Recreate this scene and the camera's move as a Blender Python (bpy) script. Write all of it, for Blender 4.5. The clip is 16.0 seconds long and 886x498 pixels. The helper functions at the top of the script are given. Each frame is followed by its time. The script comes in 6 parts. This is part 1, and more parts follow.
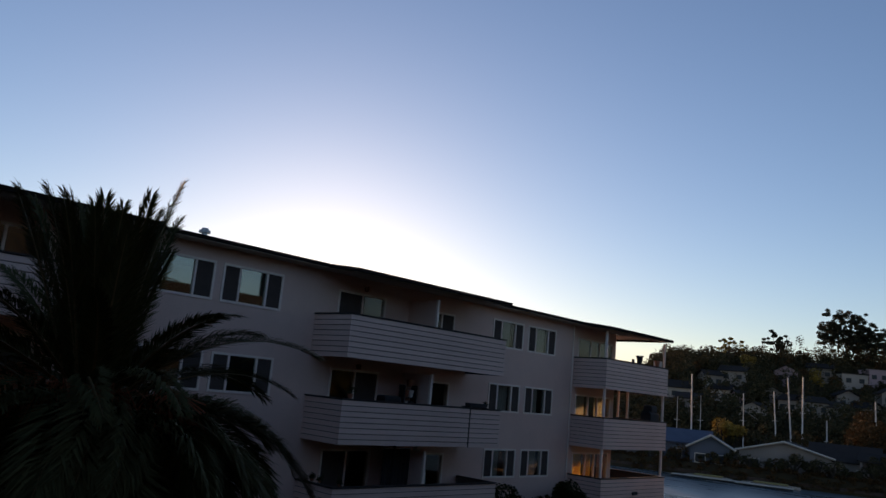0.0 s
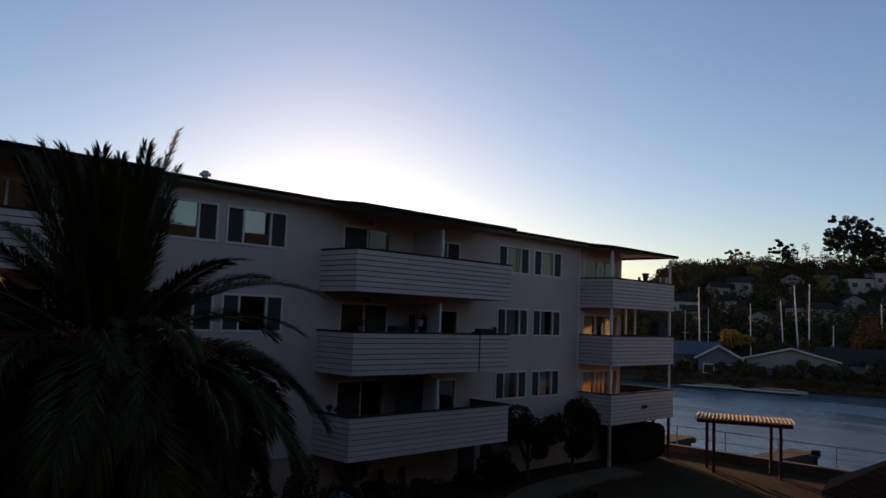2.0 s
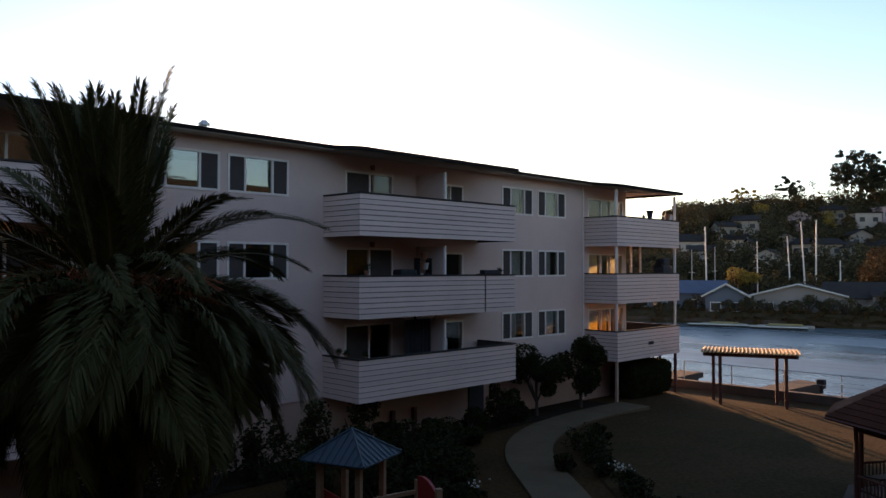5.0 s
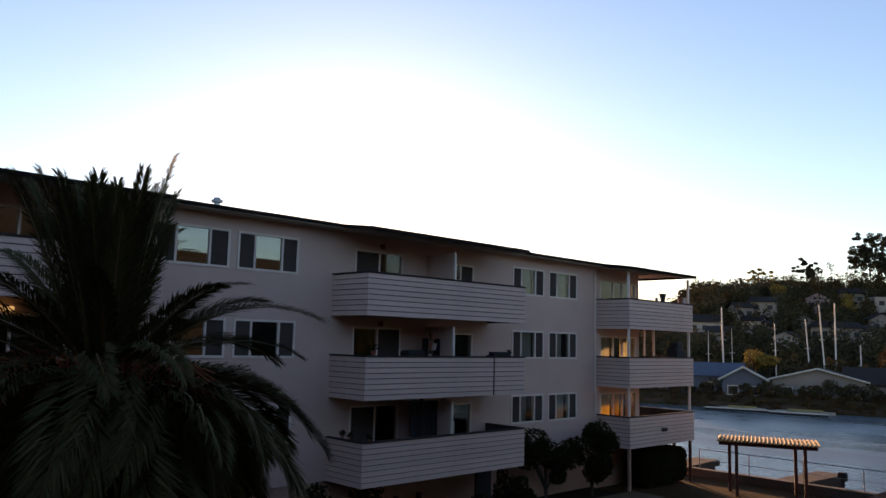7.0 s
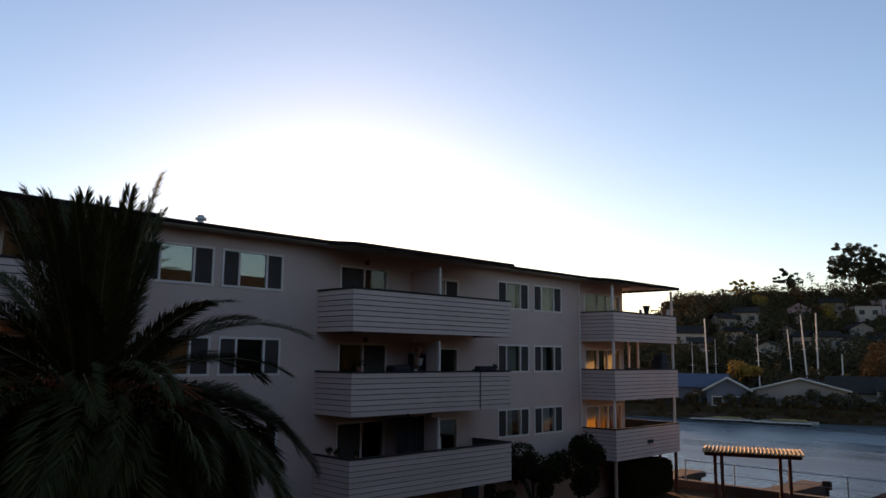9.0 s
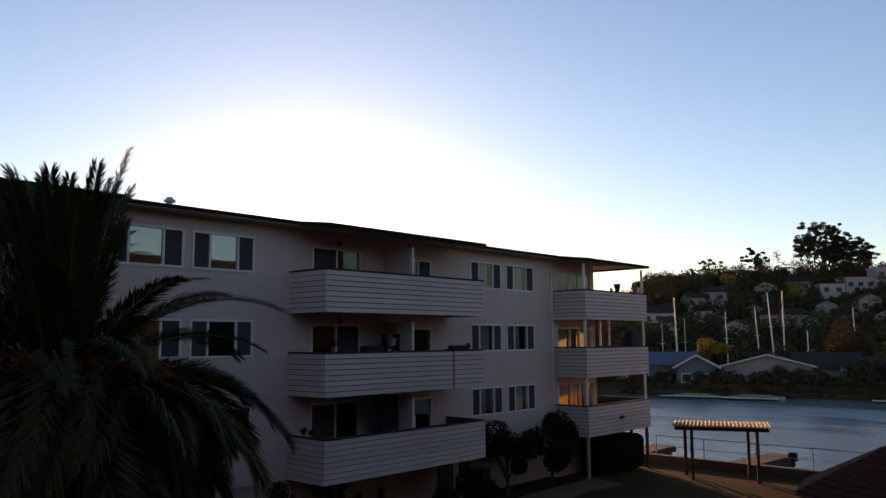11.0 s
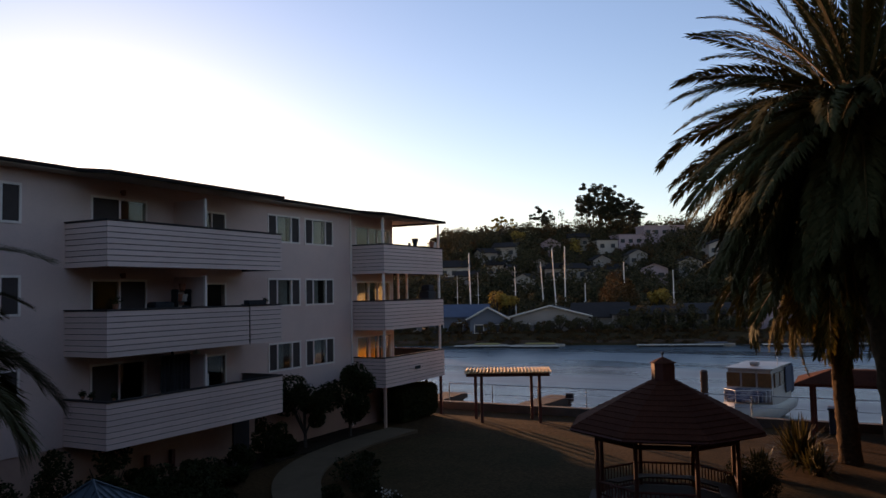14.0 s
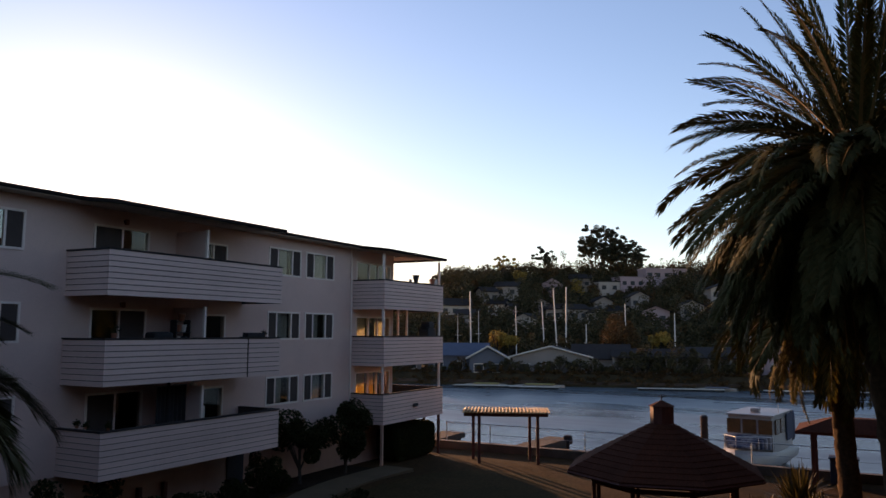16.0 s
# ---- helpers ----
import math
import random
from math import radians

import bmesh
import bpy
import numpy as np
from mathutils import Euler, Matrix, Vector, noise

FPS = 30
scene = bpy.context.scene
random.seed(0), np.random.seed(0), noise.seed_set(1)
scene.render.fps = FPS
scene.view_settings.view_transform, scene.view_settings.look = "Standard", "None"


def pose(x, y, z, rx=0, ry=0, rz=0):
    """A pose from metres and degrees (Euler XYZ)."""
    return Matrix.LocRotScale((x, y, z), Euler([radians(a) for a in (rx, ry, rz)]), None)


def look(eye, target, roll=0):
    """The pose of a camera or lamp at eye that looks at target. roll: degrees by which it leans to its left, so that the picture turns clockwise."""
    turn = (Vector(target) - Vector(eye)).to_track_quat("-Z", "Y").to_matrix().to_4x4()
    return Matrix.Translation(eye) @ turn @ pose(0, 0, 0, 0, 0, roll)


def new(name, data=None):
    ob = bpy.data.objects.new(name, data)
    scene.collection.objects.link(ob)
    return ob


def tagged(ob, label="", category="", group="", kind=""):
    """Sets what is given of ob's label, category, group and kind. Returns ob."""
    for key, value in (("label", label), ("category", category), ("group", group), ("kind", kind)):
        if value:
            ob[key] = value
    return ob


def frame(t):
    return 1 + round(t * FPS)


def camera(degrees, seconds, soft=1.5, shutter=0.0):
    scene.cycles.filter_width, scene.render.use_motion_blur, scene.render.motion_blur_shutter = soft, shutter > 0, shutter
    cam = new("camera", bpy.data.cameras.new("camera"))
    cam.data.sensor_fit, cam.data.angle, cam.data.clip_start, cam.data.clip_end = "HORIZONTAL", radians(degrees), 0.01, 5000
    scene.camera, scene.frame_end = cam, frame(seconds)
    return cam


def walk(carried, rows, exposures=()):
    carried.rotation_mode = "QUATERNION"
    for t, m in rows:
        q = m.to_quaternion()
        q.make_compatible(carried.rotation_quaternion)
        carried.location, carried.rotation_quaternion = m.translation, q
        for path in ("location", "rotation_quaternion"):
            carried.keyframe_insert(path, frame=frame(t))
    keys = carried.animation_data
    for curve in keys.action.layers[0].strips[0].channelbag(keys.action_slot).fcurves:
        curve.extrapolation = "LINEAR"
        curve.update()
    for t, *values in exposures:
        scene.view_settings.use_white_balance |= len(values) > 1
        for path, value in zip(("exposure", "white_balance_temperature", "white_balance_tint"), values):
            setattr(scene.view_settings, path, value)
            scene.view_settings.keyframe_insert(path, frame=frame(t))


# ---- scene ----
cam = camera(60.0, 16.0, soft=1.5)
EYE = 6.5
# seconds, place from the mean eye, yaw, pitch, roll
ROWS = [
    (0, -0.138, 0.295, 0.149, -46.61, 10.58, -5.16),
    (0.5, -0.189, 0.190, 0.208, -45.46, 8.18, -6.27),
    (1, -0.111, 0.213, 0.233, -47.00, 8.10, -5.09),
    (1.5, -0.120, 0.194, 0.248, -46.09, 5.77, -3.14),
    (2, -0.157, 0.207, 0.224, -45.82, 5.11, -2.10),
    (2.5, -0.099, 0.230, 0.251, -44.45, 4.26, -4.45),
    (3, -0.092, 0.066, 0.253, -41.62, 1.77, -5.60),
    (3.2, -0.060, 0.040, 0.228, -41.08, 1.00, -5.25),
    (5.3, -0.121, 0.117, -0.078, -45.74, 1.17, 0.68),
    (5.5, -0.106, 0.001, -0.085, -44.74, -1.58, 1.05),
    (6, -0.087, -0.080, -0.065, -46.58, 3.28, -0.26),
    (6.5, 0.039, 0.041, 0.193, -45.54, 8.20, -1.96),
    (7, 0.119, 0.064, 0.192, -44.23, 6.87, -1.38),
    (7.5, -0.008, 0.046, 0.204, -44.71, 8.48, -1.01),
    (8, 0.080, 0.066, 0.211, -46.38, 8.80, -0.54),
    (8.5, 0.021, 0.018, 0.186, -45.07, 7.88, -0.52),
    (9, 0.038, 0.026, 0.185, -45.34, 8.00, -0.54),
    (9.2, 0.019, 0.044, 0.202, -46.09, 8.15, -0.56),
    (11.3, 0.028, 0.009, 0.014, -47.29, 6.73, 0.39),
    (11.5, 0.016, -0.019, -0.001, -46.97, 7.19, 0.30),
    (12, 0.016, 0.006, 0.001, -47.10, 7.04, 0.53),
    (12.5, 0.002, -0.003, -0.003, -47.21, 7.43, 0.13),
    (13, 0.008, 0.018, -0.009, -48.08, 8.25, -0.43),
    (13.5, 0.056, 0.019, -0.048, -55.32, 5.53, 0.17),
    (14, 0.132, 0.018, -0.021, -62.08, 3.27, 1.15),
    (14.5, 0.019, -0.053, 0.034, -61.33, 4.83, 0.37),
    (15, 0.002, -0.059, 0.009, -58.60, 4.36, 0.69),
    (15.5, -0.002, -0.054, 0.008, -56.61, 4.49, 0.66),
    (16, 0.117, -0.038, -0.044, -62.04, 6.08, -0.28),
]
EXPOSURES = [
    (0.0, 0.2, 6650, 26), (1.0, 0.05, 6650, 26), (3.2, 0.24, 6700, 26), (5.3, 1.55, 7350, 26), (6.0, 1.5, 7350, 27),
    (7.0, 1.2, 7350, 27), (9.0, 0.8, 7350, 27), (12.5, 0.75, 7300, 28), (14.5, 0.88, 7250, 32), (16.0, 1.0, 7250, 32),
]
walk(cam, [(t, pose(x, y, EYE + z, 90 + pitch, roll, yaw)) for t, x, y, z, yaw, pitch, roll in ROWS], EXPOSURES)

# ---- light ----
SUN_AZ, SUN_EL = 37.5, 6.9
world = bpy.data.worlds.new("sky")
scene.world = world
world.use_nodes = True
wn = world.node_tree
sky = wn.nodes.new("ShaderNodeTexSky")
sky.sky_type = "NISHITA"
sky.sun_disc = False
sky.sun_elevation, sky.sun_rotation = radians(SUN_EL), radians(SUN_AZ)
sky.air_density, sky.dust_density, sky.ozone_density = 1.0, 0.24, 2.6
wn.links.new(sky.outputs[0], wn.nodes["Background"].inputs[0])
wn.nodes["Background"].inputs[1].default_value = 0.14
sun = new("sun", bpy.data.lights.new("sun", "SUN"))
sun.data.energy, sun.data.angle, sun.data.color = 3.5, radians(1.0), (1.0, 0.61, 0.31)
sd = Vector((math.sin(radians(SUN_AZ)) * math.cos(radians(SUN_EL)), math.cos(radians(SUN_AZ)) * math.cos(radians(SUN_EL)), math.sin(radians(SUN_EL))))
sun.matrix_world = look(sd * 100, (0, 0, 0))


# ---- materials ----
def material(name, colour, rough=0.8, grain=30.0, vary=0.25, stain=0.8, stains=0.25, bump=0.15, metal=0.0, second=None, per_object=0.0, spread=(1, 1, 1), gloss=0.5):
    """A procedural surface: fine grain, larger stains, bump, and a slight change from piece to piece."""
    m = bpy.data.materials.new(name)
    m.use_nodes = True
    nt = m.node_tree
    b = nt.nodes["Principled BSDF"]
    b.inputs["Roughness"].default_value, b.inputs["Metallic"].default_value = rough, metal
    b.inputs["Specular IOR Level"].default_value = gloss
    co = nt.nodes.new("ShaderNodeTexCoord")
    mp = nt.nodes.new("ShaderNodeMapping")
    mp.inputs["Scale"].default_value = spread
    nt.links.new(co.outputs["Object"], mp.inputs[0])
    n1, n2 = nt.nodes.new("ShaderNodeTexNoise"), nt.nodes.new("ShaderNodeTexNoise")
    n1.inputs["Scale"].default_value, n2.inputs["Scale"].default_value = grain, stain
    n1.inputs["Detail"].default_value, n2.inputs["Detail"].default_value = 4, 6
    n2.inputs["Roughness"].default_value = 0.65
    for n in (n1, n2):
        nt.links.new(mp.outputs[0], n.inputs["Vector"])
    second = second or tuple(v * 0.55 for v in colour)
    mix = nt.nodes.new("ShaderNodeMix")
    mix.data_type = "RGBA"
    mix.inputs[6].default_value, mix.inputs[7].default_value = (*colour, 1), (*second, 1)
    ramp = nt.nodes.new("ShaderNodeMapRange")
    ramp.inputs[1].default_value, ramp.inputs[2].default_value, ramp.inputs[3].default_value, ramp.inputs[4].default_value = 0.42, 0.72, 0.0, min(1.0, stains * 2)
    nt.links.new(n2.outputs[0], ramp.inputs[0])
    nt.links.new(ramp.outputs[0], mix.inputs[0])
    hsv = nt.nodes.new("ShaderNodeHueSaturation")
    nt.links.new(mix.outputs[2], hsv.inputs["Color"])
    val = nt.nodes.new("ShaderNodeMapRange")
    val.inputs[1].default_value, val.inputs[2].default_value, val.inputs[3].default_value, val.inputs[4].default_value = 0.25, 0.75, 1 - vary, 1 + vary
    nt.links.new(n1.outputs[0], val.inputs[0])
    out = val.outputs[0]
    if per_object:
        info = nt.nodes.new("ShaderNodeObjectInfo")
        pr = nt.nodes.new("ShaderNodeMapRange")
        pr.inputs[3].default_value, pr.inputs[4].default_value = 1 - per_object, 1 + per_object
        nt.links.new(info.outputs["Random"], pr.inputs[0])
        mul = nt.nodes.new("ShaderNodeMath")
        mul.operation = "MULTIPLY"
        nt.links.new(out, mul.inputs[0])
        nt.links.new(pr.outputs[0], mul.inputs[1])
        out = mul.outputs[0]
    nt.links.new(out, hsv.inputs["Value"])
    nt.links.new(hsv.outputs[0], b.inputs["Base Color"])
    if bump:
        bp = nt.nodes.new("ShaderNodeBump")
        bp.inputs["Strength"].default_value, bp.inputs["Distance"].default_value = bump, 0.02
        nt.links.new(n1.outputs[0], bp.inputs["Height"])
        nt.links.new(bp.outputs[0], b.inputs["Normal"])
    return m


def leaf_material(name, colour, second, rough=0.55, glow=0.25):
    """Foliage: colour changes from leaf to leaf; some light comes through."""
    m = bpy.data.materials.new(name)
    m.use_nodes = True
    nt = m.node_tree
    b = nt.nodes["Principled BSDF"]
    b.inputs["Roughness"].default_value = rough
    b.inputs["Specular IOR Level"].default_value = 0.12
    geo = nt.nodes.new("ShaderNodeNewGeometry")
    mix = nt.nodes.new("ShaderNodeMix")
    mix.data_type = "RGBA"
    mix.inputs[6].default_value, mix.inputs[7].default_value = (*colour, 1), (*second, 1)
    nt.links.new(geo.outputs["Random Per Island"], mix.inputs[0])
    nt.links.new(mix.outputs[2], b.inputs["Base Color"])
    tr = nt.nodes.new("ShaderNodeBsdfTranslucent")
    nt.links.new(mix.outputs[2], tr.inputs[0])
    ms = nt.nodes.new("ShaderNodeMixShader")
    ms.inputs[0].default_value = glow
    nt.links.new(b.outputs[0], ms.inputs[1])
    nt.links.new(tr.outputs[0], ms.inputs[2])
    nt.links.new(ms.outputs[0], nt.nodes["Material Output"].inputs[0])
    return m


def glass_material(name, tint=(0.83, 0.84, 0.81), base=0.05):
    """Thin clear glass: it lets light straight through and mirrors more at a glancing view."""
    m = bpy.data.materials.new(name)
    m.use_nodes = True
    nt = m.node_tree
    nt.nodes.remove(nt.nodes["Principled BSDF"])
    t, g, lw, ms = (nt.nodes.new(k) for k in ("ShaderNodeBsdfTransparent", "ShaderNodeBsdfGlossy", "ShaderNodeLayerWeight", "ShaderNodeMixShader"))
    t.inputs[0].default_value = (*tint, 1)
    g.inputs["Roughness"].default_value = 0.02
    lw.inputs[0].default_value = 0.5
    up, mul, add = (nt.nodes.new("ShaderNodeMath") for _ in range(3))
    up.operation, mul.operation, add.operation = "POWER", "MULTIPLY", "ADD"
    up.inputs[1].default_value, mul.inputs[1].default_value, add.inputs[1].default_value = 5.0, 0.9 - base, base
    nt.links.new(lw.outputs["Facing"], up.inputs[0])
    nt.links.new(up.outputs[0], mul.inputs[0])
    nt.links.new(mul.outputs[0], add.inputs[0])
    nt.links.new(add.outputs[0], ms.inputs[0])
    nt.links.new(t.outputs[0], ms.inputs[1])
    nt.links.new(g.outputs[0], ms.inputs[2])
    nt.links.new(ms.outputs[0], nt.nodes["Material Output"].inputs[0])
    return m


def water_material():
    m = bpy.data.materials.new("lagoon_water")
    m.use_nodes = True
    nt = m.node_tree
    b = nt.nodes["Principled BSDF"]
    b.inputs["Base Color"].default_value = (0.085, 0.115, 0.125, 1)
    b.inputs["Roughness"].default_value = 0.3
    b.inputs["IOR"].default_value = 1.45
    co = nt.nodes.new("ShaderNodeTexCoord")
    hs = []
    for sc, k in ((1.4, 0.6), (0.22, 1.0)):
        n = nt.nodes.new("ShaderNodeTexNoise")
        n.inputs["Scale"].default_value, n.inputs["Detail"].default_value = sc, 5
        nt.links.new(co.outputs["Object"], n.inputs["Vector"])
        bp = nt.nodes.new("ShaderNodeBump")
        bp.inputs["Strength"].default_value, bp.inputs["Distance"].default_value = 0.24, 0.05 * k / sc
        nt.links.new(n.outputs[0], bp.inputs["Height"])
        if hs:
            nt.links.new(hs[-1].outputs[0], bp.inputs["Normal"])
        hs.append(bp)
    nt.links.new(hs[-1].outputs[0], b.inputs["Normal"])
    # long wind streaks change the gloss
    mp, wn_, rr = nt.nodes.new("ShaderNodeMapping"), nt.nodes.new("ShaderNodeTexNoise"), nt.nodes.new("ShaderNodeMapRange")
    mp.inputs["Scale"].default_value = (0.16, 0.03, 1)
    wn_.inputs["Scale"].default_value, wn_.inputs["Detail"].default_value = 1.0, 6
    rr.inputs[1].default_value, rr.inputs[2].default_value, rr.inputs[3].default_value, rr.inputs[4].default_value = 0.35, 0.65, 0.17, 0.42
    nt.links.new(co.outputs["Object"], mp.inputs[0])
    nt.links.new(mp.outputs[0], wn_.inputs["Vector"])
    nt.links.new(wn_.outputs[0], rr.inputs[0])
    nt.links.new(rr.outputs[0], b.inputs["Roughness"])
    return m


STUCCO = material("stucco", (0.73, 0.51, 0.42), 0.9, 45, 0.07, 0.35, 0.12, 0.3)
# redder than the upper stucco: warm bounce off the ground put into the colour
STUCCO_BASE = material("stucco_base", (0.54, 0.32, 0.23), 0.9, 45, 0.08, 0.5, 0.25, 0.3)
SIDING = material("painted_siding", (0.71, 0.50, 0.415), 0.7, 25, 0.08, 1.2, 0.15, 0.12, per_object=0.06, spread=(0.3, 0.3, 3))
SIDING_BACK = material("siding_backing", (0.05, 0.045, 0.045), 0.9)
TRIM = material("white_trim", (0.86, 0.72, 0.61), 0.55, 20, 0.05, 2, 0.1, 0.05)
FASCIA = material("dark_fascia", (0.016, 0.012, 0.010), 0.9, 20, 0.15, 1, 0.2, gloss=0.1)
ROOFING = material("roof_gravel", (0.16, 0.14, 0.12), 0.95, 60, 0.3, 0.6, 0.3, 0.5)
SOFFIT = material("soffit_paint", (0.52, 0.44, 0.36), 0.85, 20, 0.06, 1, 0.2)
# dim room surfaces: the lack of light indoors is put into these dark colours
CEIL = material("ceiling_dim", (0.15, 0.125, 0.105), 0.9)
ROOM = material("room_dim", (0.10, 0.085, 0.075), 0.9)
CURTAIN = material("curtain_cloth", (0.42, 0.40, 0.35), 0.9, 12, 0.15, 2, 0.1, 0.2)
GLASS = glass_material("window_glass")
GLASS_COATED = glass_material("coated_window_glass", (0.5, 0.66, 0.64), 0.26)
SCREEN = material("insect_screen", (0.085, 0.068, 0.060), 0.9, 90, 0.2, gloss=0.1)
FAR_TRIM = material("far_trim", (0.60, 0.53, 0.44), 0.7)
FAR_STONE = material("far_bank_stone", (0.085, 0.052, 0.036), 0.95, 3, 0.3, 0.3, 0.4, 0.5)
CAP = material("dark_cap_rail", (0.05, 0.041, 0.038), 0.75, gloss=0.2)
METAL = material("galvanised_metal", (0.45, 0.46, 0.47), 0.4, 30, 0.1, 2, 0.2, 0.05, 0.8)
DIRT = material("dry_lawn", (0.066, 0.035, 0.014), 1.0, 7, 0.4, 0.3, 0.5, 0.8, second=(0.038, 0.023, 0.010), gloss=0.05)
PATH = material("path_concrete", (0.135, 0.094, 0.055), 0.95, 25, 0.12, 0.7, 0.3, 0.3, gloss=0.1)
MULCH = material("planting_bed_mulch", (0.035, 0.024, 0.016), 1.0, 18, 0.4, 1, 0.4, 0.8, gloss=0.05)
LAWN = material("worn_grass", (0.060, 0.037, 0.015), 1.0, 9, 0.4, 0.3, 0.5, 0.9, second=(0.036, 0.028, 0.011), gloss=0.05)
# near-black for the unseen walls: cuts bounce and darkens what the windows mirror
SHADE_WALL = material("unseen_dark_blocker", (0.011, 0.0105, 0.0095), 0.95, 20, 0.1)
WALLSTONE = material("seawall_concrete", (0.11, 0.085, 0.065), 0.9, 20, 0.2, 0.8, 0.4, 0.5)
REDWOOD = material("redwood", (0.13, 0.032, 0.017), 0.7, 14, 0.25, 1.5, 0.3, 0.2, per_object=0.12, spread=(1, 1, 0.2))
LATTICE = material("pale_wood_slat", (0.72, 0.43, 0.17), 0.75, 14, 0.2, 1.5, 0.25, 0.2, per_object=0.15)
SHINGLE = material("brown_shingle", (0.10, 0.030, 0.015), 0.95, 18, 0.3, 1, 0.3, 0.4, per_object=0.2, gloss=0.1)
DOCKWOOD = material("weathered_dock_wood", (0.05, 0.028, 0.017), 0.9, 14, 0.25, 1.5, 0.3, 0.3, per_object=0.15)
WATER = water_material()
HILL = material("hillside_scrub", (0.062, 0.042, 0.024), 1.0, 0.6, 0.4, 0.05, 0.4, 0.5, second=(0.04, 0.036, 0.018), gloss=0.05)
BARK = material("palm_trunk_bark", (0.075, 0.045, 0.024), 0.95, 9, 0.4, 1.5, 0.4, 1.0, gloss=0.1)
BRANCH = material("tree_bark", (0.062, 0.047, 0.033), 0.95, 9, 0.3, 1.5, 0.3, 0.6)
FROND = leaf_material("palm_leaflet", (0.048, 0.050, 0.015), (0.100, 0.091, 0.031), 0.75, 0.04)
FROND_DRY = leaf_material("dry_palm_leaflet", (0.10, 0.085, 0.018), (0.27, 0.19, 0.045), 0.7, 0.35)
RACHIS = material("palm_leaf_stem", (0.17, 0.105, 0.03), 0.6, 20, 0.15)
FRUIT = material("palm_fruit_stalk", (0.34, 0.085, 0.022), 0.7, 20, 0.3)
LEAF = leaf_material("shrub_leaf", (0.012, 0.016, 0.004), (0.034, 0.038, 0.010), 0.75, 0.05)
LEAF_D = leaf_material("hill_tree_leaf", (0.030, 0.032, 0.015), (0.115, 0.086, 0.042), 0.8, 0.12)
LEAF_G = leaf_material("golden_leaf", (0.20, 0.13, 0.03), (0.36, 0.24, 0.05), 0.7, 0.15)
LEAF_O = leaf_material("rusty_leaf", (0.05, 0.034, 0.015), (0.14, 0.075, 0.03), 0.8, 0.12)
LEAF_E = leaf_material("eucalyptus_leaf", (0.03, 0.034, 0.022), (0.06, 0.06, 0.036), 0.7, 0.08)
PINK = material("pink_stucco", (0.40, 0.28, 0.28), 0.9, 10, 0.06, 0.3, 0.1, 0.1, per_object=0.12)
SHORE_GREY = material("grey_shore_house_paint", (0.30, 0.255, 0.225), 0.9, 10, 0.08, 0.4, 0.15, 0.1, per_object=0.2)
PALE = material("pale_house_paint", (0.36, 0.30, 0.25), 0.85, 10, 0.06, 0.4, 0.1, 0.1, per_object=0.25)
BLUEISH = material("blue_grey_paint", (0.11, 0.12, 0.145), 0.9, 10, 0.06, 0.4, 0.1, 0.1)
ROOF_B = material("blue_grey_roof", (0.065, 0.085, 0.13), 0.8, 8, 0.15, 0.6, 0.2, 0.2)
ROOF_D = material("grey_shingle_roof", (0.036, 0.030, 0.028), 0.95, 8, 0.2, 0.6, 0.2, 0.2, per_object=0.3, gloss=0.1)
# brown light in the boat's windows is put into the glass colour
CABIN_GLASS = material("lit_brown_cabin_glass", (0.10, 0.052, 0.022), 0.25, 6, 0.3, 1.5, 0.4, 0)
DARKGLASS = material("dark_far_glass", (0.015, 0.017, 0.02), 0.45, bump=0)
HULL = material("white_gelcoat", (0.28, 0.26, 0.245), 0.35, 8, 0.04, 0.8, 0.12, 0.02)
CANVAS = material("dark_boat_canvas", (0.035, 0.045, 0.075), 0.85)
BOW_CANVAS = material("blotched_boat_canvas", (0.04, 0.055, 0.10), 0.85, 12, 0.2, 1.8, 0.5, 0.3, second=(0.42, 0.40, 0.38))
TARP_Y = material("faded_yellow_tarpaulin", (0.34, 0.27, 0.09), 0.85)
MASTM = material("aluminium_mast", (0.70, 0.60, 0.52), 0.5, 8, 0.05)
PLASTIC_B = material("blue_plastic", (0.02, 0.09, 0.42), 0.4, bump=0)
PLASTIC_Y = material("yellow_plastic", (0.55, 0.25, 0.035), 0.4, bump=0)
PLASTIC_R = material("red_plastic", (0.40, 0.03, 0.025), 0.4, bump=0)
PLAYWOOD = material("tan_play_post", (0.36, 0.20, 0.11), 0.7, 14, 0.15)
TEAL = material("blue_green_roof_plastic", (0.022, 0.050, 0.066), 0.5, 10, 0.1)
BLACK = material("black_cover_cloth", (0.02, 0.02, 0.022), 0.85)
CREAM = material("cream_cloth", (0.62, 0.58, 0.5), 0.85)
CLAY = material("terracotta", (0.34, 0.13, 0.07), 0.85)


CURTAIN_Y = leaf_material("yellow_curtain_cloth", (0.88, 0.72, 0.30), (0.90, 0.76, 0.36), 0.9, 0.7)
CURTAIN_T = leaf_material("thin_curtain_cloth", (0.80, 0.76, 0.62), (0.82, 0.78, 0.66), 0.9, 0.55)


LAMP_GLOW = material("lit_lamp_shade", (0.8, 0.6, 0.3), 0.6)
LAMP_GLOW.node_tree.nodes["Principled BSDF"].inputs["Emission Color"].default_value = (1.0, 0.62, 0.22, 1)
LAMP_GLOW.node_tree.nodes["Principled BSDF"].inputs["Emission Strength"].default_value = 0.3


